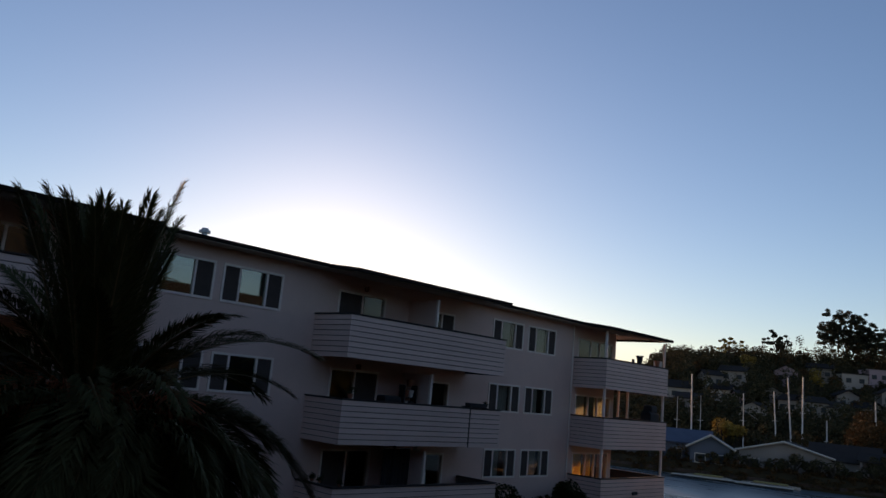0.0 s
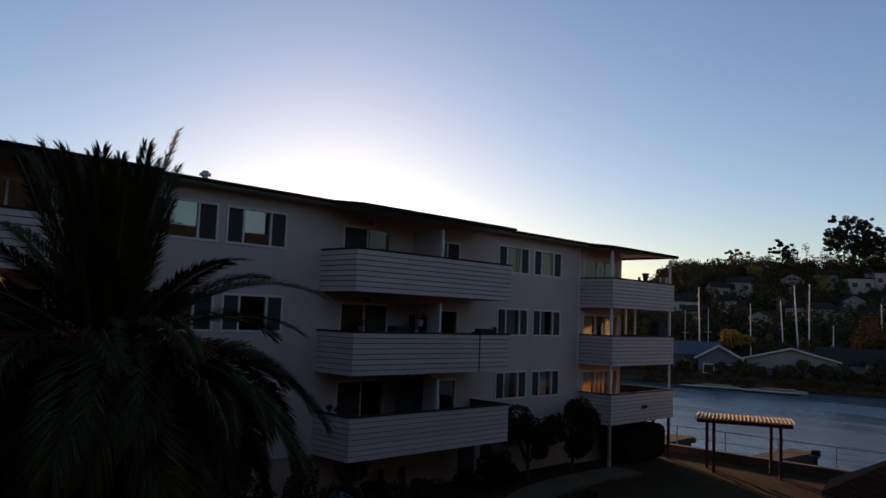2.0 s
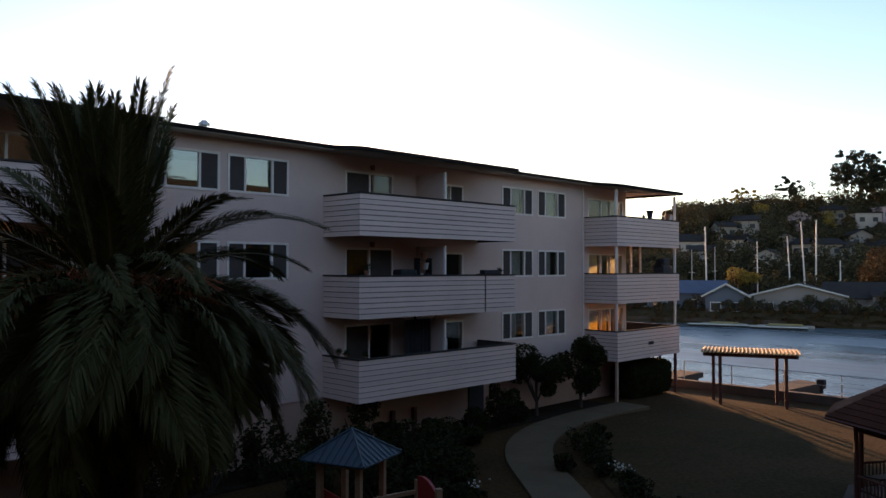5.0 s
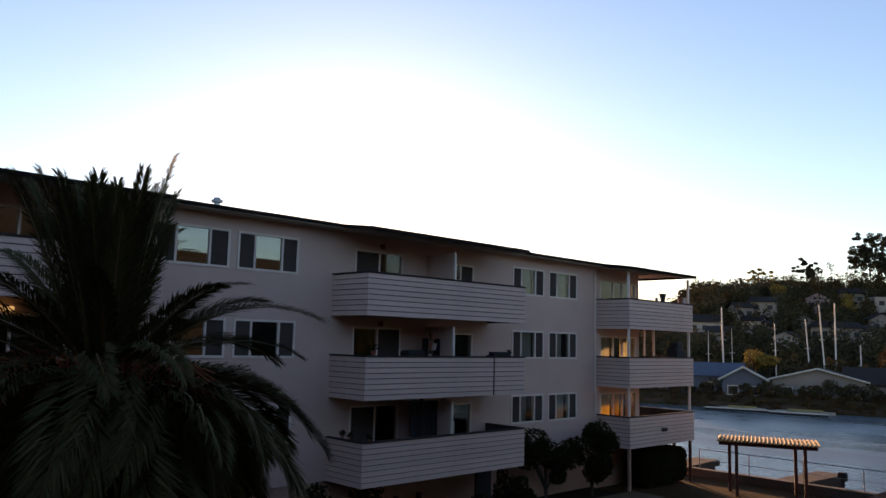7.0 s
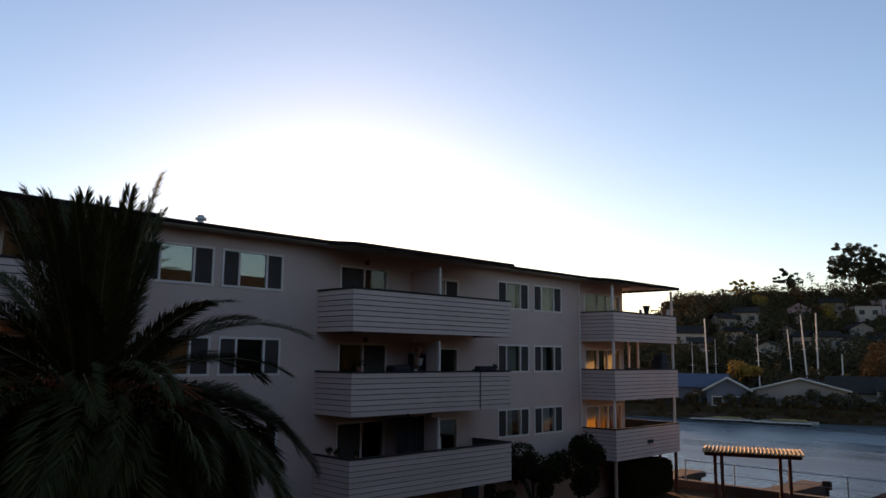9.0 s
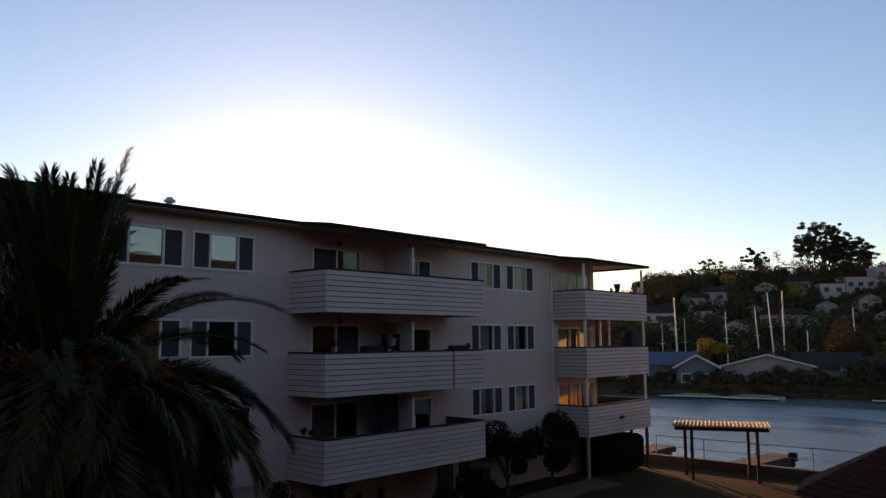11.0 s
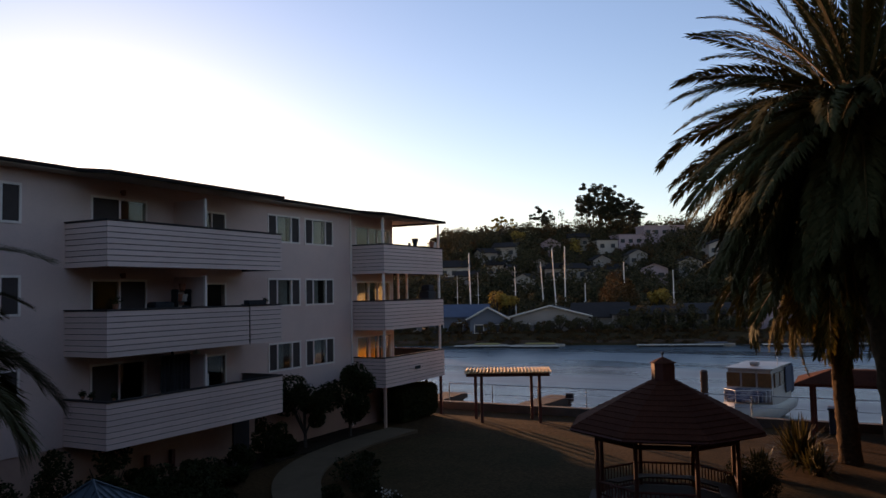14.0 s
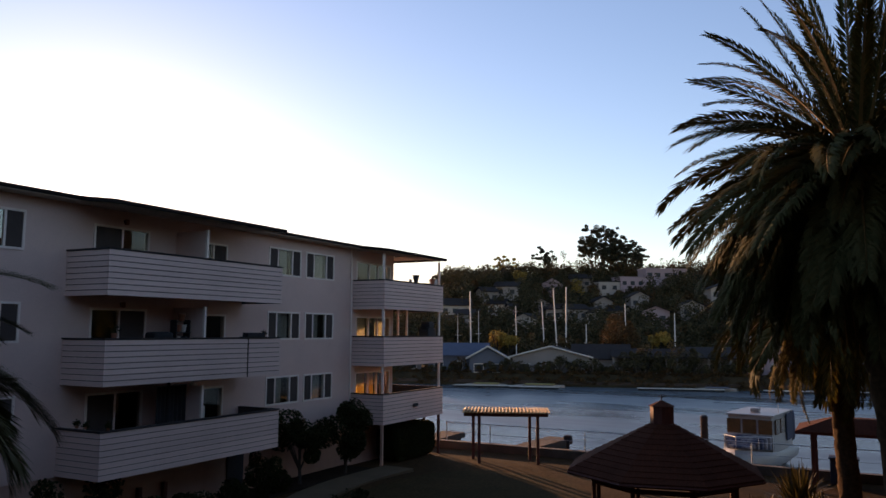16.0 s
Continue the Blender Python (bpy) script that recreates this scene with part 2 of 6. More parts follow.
# ---- building blocks ----
def solid(bm, x0, y0, z0, x1, y1, z1, bevel=0.0):
    made = bmesh.ops.create_cube(bm, size=1)["verts"]
    m = Matrix.LocRotScale(((x0 + x1) / 2, (y0 + y1) / 2, (z0 + z1) / 2), None, (abs(x1 - x0), abs(y1 - y0), abs(z1 - z0)))
    bmesh.ops.transform(bm, matrix=m, verts=made)
    if bevel:
        bmesh.ops.bevel(bm, geom=list({e for v in made for e in v.link_edges}), offset=bevel, segments=2, affect="EDGES", profile=0.6)
    return made


def tube(bm, a, b, r0, r1=None, sides=10):
    a, b = Vector(a), Vector(b)
    made = bmesh.ops.create_cone(bm, cap_ends=True, segments=sides, radius1=r0, radius2=r0 if r1 is None else r1, depth=(b - a).length)["verts"]
    bmesh.ops.transform(bm, matrix=Matrix.Translation((a + b) / 2) @ (b - a).to_track_quat("Z", "Y").to_matrix().to_4x4(), verts=made)
    return made


def box(*a, bevel=0.0):
    bm = bmesh.new()
    solid(bm, *a, bevel=bevel)
    return bm


def mesh_of(bm, material_, smooth=False, name="mesh"):
    me = bpy.data.meshes.new(name)
    bm.normal_update()
    bm.to_mesh(me)
    bm.free()
    me.materials.append(material_)
    if smooth:
        me.shade_smooth()
    return me


def part(name, bm, material_, parent, label="", smooth=False):
    ob = new(name, mesh_of(bm, material_, smooth, name))
    ob.parent = parent
    return tagged(ob, label)


def piece(name, me, parent, m=None):
    ob = new(name, me)
    ob.parent = parent
    if m is not None:
        ob.matrix_basis = m
    return ob


def thing(name, label, category, m=None, group="", kind=""):
    ob = new(name)
    if m is not None:
        ob.matrix_basis = m
    return tagged(ob, label, category, group, kind)


def setting(name, bm, material_, label, category, smooth=False):
    return tagged(new(name, mesh_of(bm, material_, smooth, name)), label, category, kind="structure")


def cloth(bm, x0, x1, y, z0, z1, waves=6, depth=0.05, thick=0.01):
    """A hanging pleated curtain."""
    n = waves * 6
    rows = []
    for k in range(2):
        rows.append([[bm.verts.new((x0 + (x1 - x0) * i / n, y + k * thick + depth * math.sin(i / n * waves * math.tau), z)) for i in range(n + 1)] for z in (z0, z1)])
    for k in range(2):
        for i in range(n):
            f = [rows[k][0][i], rows[k][0][i + 1], rows[k][1][i + 1], rows[k][1][i]]
            bm.faces.new(f if k == 0 else f[::-1])


def leaves(points, size, rng, flat=0.6, aspect=0.55):
    """Pointed leaves as a mesh, one at each of the points: folded pairs of triangles of random turn."""
    n = len(points)
    u = rng.normal(size=(n, 3))
    u[:, 2] *= flat
    u /= np.linalg.norm(u, axis=1)[:, None]
    w = np.cross(u, rng.normal(size=(n, 3)))
    w /= np.linalg.norm(w, axis=1)[:, None]
    s = size * rng.uniform(0.6, 1.4, (n, 1))
    a, b = points - u * s * 0.5, points + u * s * 0.5
    mid = points + np.cross(u, w) * s * 0.12
    v = np.stack([a, mid + w * s * aspect * 0.5, b, mid - w * s * aspect * 0.5], 1).reshape(-1, 3)
    f = np.arange(4 * n).reshape(n, 4)
    return v, f


def from_arrays(name, v, f, material_):
    me = bpy.data.meshes.new(name)
    me.from_pydata(v.tolist(), [], f.tolist())
    me.materials.append(material_)
    return me


def clump_points(rng, centre, radii, n, lumps=9, gap=0.35):
    """Points in an uneven crown: several lumps within the radii, more towards their skins."""
    c = rng.normal(size=(lumps, 3))
    c /= np.linalg.norm(c, axis=1)[:, None]
    c *= rng.uniform(0.35, 0.8, (lumps, 1))
    r = rng.uniform(0.28, 0.5, lumps)
    k = rng.integers(0, lumps, n)
    d = rng.normal(size=(n, 3))
    d /= np.linalg.norm(d, axis=1)[:, None]
    p = c[k] + d * (r[k] * rng.uniform(gap, 1.0, n) ** 0.5)[:, None]
    return np.asarray(centre) + p * np.asarray(radii)


def limb(bm, pts, radii, sides=7):
    for (a, b), (r, s) in zip(zip(pts, pts[1:]), zip(radii, radii[1:])):
        tube(bm, a, b, r, s, sides)


# ---- ground, water, far shore ----
BANK = 117.0, -0.28
WATER_Z = -1.5


def shore_u(x, y):
    return (x - BANK[0] - BANK[1] * y) * 0.963


def terrain(x, y):
    u = shore_u(x, y)
    if u < 0:
        return -3.0
    if u < 2:
        h = -3.0 + 1.6 * u
    elif u < 30:
        h = 0.2 + 0.02 * u
    elif u < 48:
        h = -3.0
    elif u < 54:
        h = -3 + 0.75 * (u - 48)
    else:
        k = min(1.0, (u - 54) / 88)
        h = 1.5 + 22.0 * (k * k * (3 - 2 * k) * 0.6 + 0.4 * k) + 0.01 * max(0, u - 160)
    # the hill falls away to the north-east
    az = math.degrees(math.atan2(x, y))
    low = min(1.0, max(0.0, (az - 57.0) / 6.5))
    h = h if u < 54 else 1.5 + (h - 1.5) * (0.25 + 0.75 * low * low * (3 - 2 * low))
    return h + (2.2 * noise.noise((x * 0.025, y * 0.025, 0)) + 0.8 * noise.noise((x * 0.08, y * 0.08, 3))) * min(1, max(0, (u - 54) / 20))


def polar(az, d, z=0.0):
    return Vector((d * math.sin(radians(az)), d * math.cos(radians(az)), z))


# near land: one sheet that slopes a little to the seawall and ends there
bm = bmesh.new()
xs = [-60, -30, -10] + [i * 1.0 for i in range(0, 40)] + [39.3]
ys = [-40, -20] + [i * 1.0 for i in range(-10, 31)] + [45, 70]
grid = [[bm.verts.new((x, y, 0.05 * noise.noise((x * 0.3, y * 0.3, 2)) - 0.012 * max(0, x - 28) if -20 < y < 40 else 0)) for x in xs] for y in ys]
for j in range(len(ys) - 1):
    for i in range(len(xs) - 1):
        bm.faces.new((grid[j][i], grid[j][i + 1], grid[j + 1][i + 1], grid[j + 1][i]))
ground = setting("ground", bm, DIRT, "dry brown lawn of worn grass and bare earth", "ground", True)

bm = bmesh.new()
solid(bm, 39.3, -40, -3.2, 39.75, 70, 0.28, 0.03)
setting("seawall", bm, WALLSTONE, "low weathered concrete seawall along the lagoon", "seawall")

bm = bmesh.new()
for q in ([(39.5, -600), (160, -600), (160, 600), (39.5, 600)],):
    bm.faces.new([bm.verts.new((x, y, WATER_Z)) for x, y in q])
setting("water", bm, WATER, "calm blue lagoon water with soft ripples", "water")

bm = bmesh.new()
us = [-2, 0, 1, 2, 10, 20, 29, 30, 31, 40, 47, 48, 50, 54] + [54 + 7 * i for i in range(1, 22)] + [260, 400, 900, 3000]
vs = [-1500, -700, -400, -250] + [-200 + 12 * i for i in range(32)] + [260, 400, 700, 1500]
grid = []
for v in vs:
    row = []
    for u in us:
        x = BANK[0] + BANK[1] * v + u / 0.963
        row.append(bm.verts.new((x, v, terrain(x, v))))
    grid.append(row)
for j in range(len(vs) - 1):
    for i in range(len(us) - 1):
        bm.faces.new((grid[j][i], grid[j][i + 1], grid[j + 1][i + 1], grid[j + 1][i]))
setting("hillside", bm, HILL, "dark wooded hillside across the lagoon", "hill", True)


def ribbon(bm, line, width, z, z0=-0.1):
    """A walk laid along a line of plan points, with real thickness."""
    left, right = [], []
    for i, p in enumerate(line):
        a, b = Vector(line[max(0, i - 1)]), Vector(line[min(len(line) - 1, i + 1)])
        n = (b - a).normalized().orthogonal() * width / 2
        p = Vector(p)
        left.append(p + n)
        right.append(p - n)
    top = [[bm.verts.new((*p, z)) for p in s] for s in (left, right)]
    low = [[bm.verts.new((*p, z0)) for p in s] for s in (left, right)]
    for i in range(len(line) - 1):
        bm.faces.new((top[0][i], top[0][i + 1], top[1][i + 1], top[1][i]))
        bm.faces.new((low[0][i], low[0][i + 1], top[0][i + 1], top[0][i]))
        bm.faces.new((low[1][i + 1], low[1][i], top[1][i], top[1][i + 1]))


def curve_line(pts, n=10):
    """A smooth line through plan points."""
    out = []
    for i in range(len(pts) - 1):
        p0, p1, p2, p3 = (Vector(pts[max(0, min(len(pts) - 1, i + k))]) for k in (-1, 0, 1, 2))
        for s in range(n):
            t = s / n
            out.append(0.5 * ((2 * p1) + (p2 - p0) * t + (2 * p0 - 5 * p1 + 4 * p2 - p3) * t * t + (3 * p1 - p0 - 3 * p2 + p3) * t ** 3))
    return out + [Vector(pts[-1])]


bm = bmesh.new()
ribbon(bm, curve_line([(8.5, 1.6), (12.8, 7.2), (15.4, 10.5), (17.9, 13.4), (20.3, 16.2), (22.6, 17.9), (25.2, 18.85), (28.2, 19.2), (31.8, 19.1)]), 1.65, 0.085)
setting("path", bm, PATH, "pale curving concrete garden path", "path")
bm = bmesh.new()
ribbon(bm, [Vector((-4, 20.9)), Vector((16, 20.85)), Vector((31, 20.9))], 1.7, 0.075)
setting("planting_bed", bm, MULCH, "dark mulched planting bed along the building", "planting bed")


# ---- the apartment building ----
FRONT, BACK, END_L, END_R = 21.7, 33.0, -8.0, 35.35
STOREY = 2.75
building = thing("apartment_building", "three-storey beige stucco apartment building with wood-sided balconies", "building")
WIN_T, WIN_B, DOOR_T, DECK = 9.97, 8.81, 9.87, 7.84
windows, doors = [], []
for fl in range(3):
    dz = -STOREY * fl
    for x0, x1, kind in ((9.45, 11.81, "wide"), (12.13, 14.33, "wide"), (25.31, 27.42, "pair"), (27.81, 29.91, "pair"), (-2.6, 1.2, "wide")):
        windows.append((x0, WIN_B + dz, x1, WIN_T + dz, kind, fl))
    doors.append((16.75, DECK + dz, 18.95, DOOR_T + dz, "slider", fl))
    doors.append((21.55, DECK + dz, 22.8, DOOR_T - 0.1 + dz, "small", fl))
    doors.append((4.75, DECK + dz, 7.0, DOOR_T + dz, "slider", fl))
    doors.append((31.85, DECK + dz, 35.0, DOOR_T + dz, "triple", fl))


def pierced_wall(bm, x0, x1, z0, z1, y0, y1, holes):
    """A wall of real thickness with openings through it."""
    X = sorted({x0, x1, *(h[0] for h in holes), *(h[2] for h in holes)})
    Z = sorted({z0, z1, *(h[1] for h in holes), *(h[3] for h in holes)})
    full = {}
    for i in range(len(X) - 1):
        for k in range(len(Z) - 1):
            cx, cz = (X[i] + X[i + 1]) / 2, (Z[k] + Z[k + 1]) / 2
            full[i, k] = not any(h[0] < cx < h[2] and h[1] < cz < h[3] for h in holes)
    vert = {}

    def v(i, k, y):
        key = (i, k, y)
        if key not in vert:
            vert[key] = bm.verts.new((X[i], y, Z[k]))
        return vert[key]

    for (i, k), on in full.items():
        if not on:
            continue
        bm.faces.new((v(i, k, y0), v(i + 1, k, y0), v(i + 1, k + 1, y0), v(i, k + 1, y0)))
        bm.faces.new((v(i, k, y1), v(i, k + 1, y1), v(i + 1, k + 1, y1), v(i + 1, k, y1)))
        for di, dk, a, b in ((-1, 0, (i, k), (i, k + 1)), (1, 0, (i + 1, k), (i + 1, k + 1)), (0, -1, (i, k), (i + 1, k)), (0, 1, (i, k + 1), (i + 1, k + 1))):
            if not full.get((i + di, k + dk), False):
                bm.faces.new((v(*a, y0), v(*b, y0), v(*b, y1), v(*a, y1)))
    bmesh.ops.recalc_face_normals(bm, faces=bm.faces)


holes = [h[:4] for h in windows + doors]
bm = bmesh.new()
pierced_wall(bm, END_L, END_R, 1.95, 10.5, FRONT, FRONT + 0.22, holes)
part("front_wall", bm, STUCCO, building)
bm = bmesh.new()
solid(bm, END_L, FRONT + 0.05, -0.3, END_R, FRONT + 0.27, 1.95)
part("ground_storey_wall", bm, STUCCO_BASE, building, "ground-storey stucco wall, its tan holding warm ground bounce")
bm = bmesh.new()
side = [(22.4, DECK - 2.75 * k, 26.6, DOOR_T - 2.75 * k) for k in (1, 2)]
pierced_wall(bm, FRONT + 0.22, BACK, -0.3, 10.5, END_R - 0.22, END_R, side)
for vtx in bm.verts:
    vtx.co = (vtx.co.y, vtx.co.x, vtx.co.z)
bmesh.ops.reverse_faces(bm, faces=bm.faces)
part("end_wall", bm, STUCCO, building)
bm = bmesh.new()
solid(bm, END_L, BACK, -0.3, END_R, BACK + 0.22, 10.5)
solid(bm, END_L, FRONT + 0.22, -0.3, END_L + 0.22, BACK, 10.5)
part("rear_wall", bm, STUCCO, building)
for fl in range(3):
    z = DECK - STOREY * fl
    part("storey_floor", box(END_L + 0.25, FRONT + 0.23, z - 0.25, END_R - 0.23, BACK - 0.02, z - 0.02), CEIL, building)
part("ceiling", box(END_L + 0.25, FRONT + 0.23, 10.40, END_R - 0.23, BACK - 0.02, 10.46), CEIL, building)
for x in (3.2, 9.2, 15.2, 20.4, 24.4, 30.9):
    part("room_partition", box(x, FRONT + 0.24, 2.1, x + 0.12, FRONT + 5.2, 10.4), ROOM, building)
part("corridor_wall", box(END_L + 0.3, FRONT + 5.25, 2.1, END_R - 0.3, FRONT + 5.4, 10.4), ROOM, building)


# low-pitched roof: the eave runs along the wall and drops further out over each balcony
def eave(x):
    return 19.55 if (3.2 < x < 9.0 or 15.7 < x < 23.8 or 31.2 < x < 37.4) else 21.05


def roof_z(y):
    return 10.57 - (21.05 - y) * 0.13 if y < 21.05 else min(10.57 + (y - 21.05) * 0.13, 11.5)


cuts = [-8.6, 3.2, 9.0, 15.7, 23.8, 31.2, 37.4]
bm = bmesh.new()
fb = bmesh.new()
sb = bmesh.new()
for a, b in zip(cuts, cuts[1:]):
    y = eave((a + b) / 2)
    prof = [(y, roof_z(y)), (21.05, roof_z(21.05)), (27.8, 11.5), (33.8, 10.7)]
    if y > 21:
        prof = prof[1:]
    top = [[bm.verts.new((x, yy, zz)) for yy, zz in prof] for x in (a, b)]
    low = [[bm.verts.new((x, yy, zz - 0.1)) for yy, zz in prof] for x in (a, b)]
    for i in range(len(prof) - 1):
        bm.faces.new((top[0][i], top[1][i], top[1][i + 1], top[0][i + 1]))
        bm.faces.new((low[0][i], low[0][i + 1], low[1][i + 1], low[1][i]))
    bm.faces.new((top[0][0], low[0][0], low[1][0], top[1][0]))
    solid(fb, a, y - 0.03, roof_z(y) - 0.105, b, y - 0.003, roof_z(y) + 0.02)
    q = [(a, y, roof_z(y) - 0.135), (b, y, roof_z(y) - 0.135), (b, 21.05, roof_z(21.05) - 0.16), (a, 21.05, roof_z(21.05) - 0.16)]
    if y < 21:
        lo = [sb.verts.new(p) for p in q]
        hi = [sb.verts.new((p[0], p[1], p[2] + 0.03)) for p in q]
        sb.faces.new(lo[::-1])
        sb.faces.new(hi)
        for x in (a, b):
            pts = [(x, y, roof_z(y)), (x, 21.05, roof_z(21.05))]
            for (s, u2) in ((0.02, 0.105),):
                vv = [fb.verts.new((x + o, p[1], p[2] + h)) for p in pts for h in (-u2, s) for o in (-0.014, 0.014)]
                for f in ((0, 1, 3, 2), (4, 6, 7, 5), (0, 2, 6, 4), (1, 5, 7, 3), (2, 3, 7, 6), (0, 4, 5, 1)):
                    fb.faces.new([vv[k] for k in f])
solid(sb, -8.6, 21.05, 10.44, 37.4, FRONT - 0.004, 10.47)
solid(sb, END_R + 0.003, 21.052, 10.385, 37.4, 33.0, 10.43)
solid(fb, 37.4, 19.53, 10.27, 37.43, 33.0, 10.40)
part("roof", bm, ROOFING, building, "low-pitched dark gravel roof")
part("fascia", fb, FASCIA, building, "dark brown eave board")
part("soffit", sb, SOFFIT, building, "tan eave underside")

# roof vent
bm = bmesh.new()
tube(bm, (12.2, 23.4, 10.8), (12.2, 23.4, 11.12), 0.10, 0.10, 14)
tube(bm, (12.2, 23.4, 11.10), (12.2, 23.4, 11.18), 0.19, 0.19, 14)
tube(bm, (12.2, 23.4, 11.18), (12.2, 23.4, 11.26), 0.13, 0.10, 14)
part("roof_vent", bm, METAL, building, "galvanised roof vent pipe")
# downspout beside the end balconies
bm = bmesh.new()
tube(bm, (31.35, FRONT - 0.05, 0.1), (31.35, FRONT - 0.05, 10.4), 0.04, 0.04, 8)
part("downspout", bm, TRIM, building)
# hinged doors and pipes of the ground storey
for x, w in ((18.9, 0.16), (20.0, 0.16)):
    part("meter_pipe", box(x, FRONT - 0.12, 0.1, x + w, FRONT + 0.04, 1.1, bevel=0.02), REDWOOD, building)
part("utility_door", box(23.2, FRONT - 0.02, 0.05, 24.1, FRONT + 0.045, 1.9, bevel=0.01), SIDING_BACK, building)


def frame_ring(x0, z0, x1, z1, y0, y1, t, lip=0.03):
    """A mitred rectangular frame in one piece."""
    bm = bmesh.new()
    o = [(x0 - lip, z0 - lip), (x1 + lip, z0 - lip), (x1 + lip, z1 + lip), (x0 - lip, z1 + lip)]
    n = [(x0 + t, z0 + t), (x1 - t, z0 + t), (x1 - t, z1 - t), (x0 + t, z1 - t)]
    v = [[bm.verts.new((x, y, z)) for x, z in q] for y in (y0, y1) for q in (o, n)]
    for i in range(4):
        j = (i + 1) % 4
        bm.faces.new((v[0][i], v[0][j], v[1][j], v[1][i]))
        bm.faces.new((v[2][j], v[2][i], v[3][i], v[3][j]))
        bm.faces.new((v[0][j], v[0][i], v[2][i], v[2][j]))
        bm.faces.new((v[1][i], v[1][j], v[3][j], v[3][i]))
    bmesh.ops.recalc_face_normals(bm, faces=bm.faces)
    return bm


def window_unit(x0, z0, x1, z1, kind, fl):
    """White frame with mullions, and one pane in each light; screens and curtains on some lights."""
    y0, y1, t = FRONT - 0.03, FRONT + 0.10, 0.045
    w = x1 - x0
    marks = {"wide": [0.27, 0.73], "pair": [0.27, 0.73], "slider": [0.5], "triple": [0.36, 0.62], "small": [0.42] if fl == 0 else []}[kind]
    edges = [x0 + t] + [x0 + w * k for k in marks] + [x1 - t]
    door = kind in ("slider", "triple", "small")
    ob = part("door" if door else "window", frame_ring(x0, z0, x1, z1, y0, y1, t), TRIM, building, "white-framed sliding glass door" if door else "white-framed three-light window")
    for k in marks:
        part("mullion", box(x0 + w * k - 0.035, y0 + 0.01, z0 + t + 0.002, x0 + w * k + 0.035, y1, z1 - t - 0.002), TRIM, ob)
    for i, (a, b) in enumerate(zip(edges, edges[1:])):
        a += 0.0 if i == 0 else 0.037
        b -= 0.0 if i == len(edges) - 2 else 0.037
        pane = part("pane", box(a, FRONT + 0.03, z0 + t, b, FRONT + 0.036, z1 - t), GLASS_COATED if (kind == "wide" and i == 1 and fl < 2) or (kind == "slider" and x0 < 8 and fl == 0) else GLASS, ob)
        pane.visible_shadow = False
        if kind in ("wide", "pair") and i != 1 or (kind == "slider" and i == fl % 2 and not (x0 < 8 and fl == 0)) or (kind == "small" and i == 1):
            part("screen", box(a + 0.004, FRONT + 0.002, z0 + t + 0.004, b - 0.004, FRONT + 0.008, z1 - t - 0.004), SCREEN, ob, "dark insect screen")
        if kind == "pair" or (kind == "triple" and fl < 2 and (i == 2 or i == 0 and fl == 1)):
            cb = bmesh.new()
            gap = 0.0 if kind == "triple" else (0.0, 0.12, 0.34)[(fl * 2 + int(x0)) % 3] * (b - a)
            cloth(cb, a + 0.02, b - 0.02 - gap, FRONT + 0.2, z0 + 0.03, z1 - 0.03, max(3, int((b - a) * 7)), 0.03)
            part("curtain", cb, CURTAIN_T if kind == "triple" and fl == 1 else CURTAIN, ob, "pale pleated curtain")
        if kind == "triple" and fl == 2 and i < 2:
            cb = bmesh.new()
            cloth(cb, a + (b - a) * 0.35, b - 0.05, FRONT + 0.2, z0 + 0.03, z1 - 0.03, 7, 0.05)
            part("curtain", cb, CURTAIN_Y, ob, "warm yellow curtain")


for wdw in windows + doors:
    window_unit(*wdw)

RAIL, FACE_B, BOARDS = 8.91, 7.48, 8
board_cache = {}


def board_mesh(length, height, axis, flip):
    key = (round(length, 3), round(height, 3), axis, flip)
    if key not in board_cache:
        bm = bmesh.new()
        # lapped profile: the lower edge stands proud
        prof = [(0.0, 0.0), (-0.034, 0.004), (-0.016, height), (0.0, height)]
        ends = []
        for s in (0, length):
            ends.append([bm.verts.new((s, d * flip, h) if axis == "x" else (d * flip, s, h)) for d, h in prof])
        for i in range(4):
            j = (i + 1) % 4
            bm.faces.new((ends[0][i], ends[0][j], ends[1][j], ends[1][i]))
        bm.faces.new(ends[0])
        bm.faces.new(ends[1][::-1])
        bmesh.ops.recalc_face_normals(bm, faces=bm.faces)
        board_cache[key] = mesh_of(bm, SIDING, name="board")
    return board_cache[key]


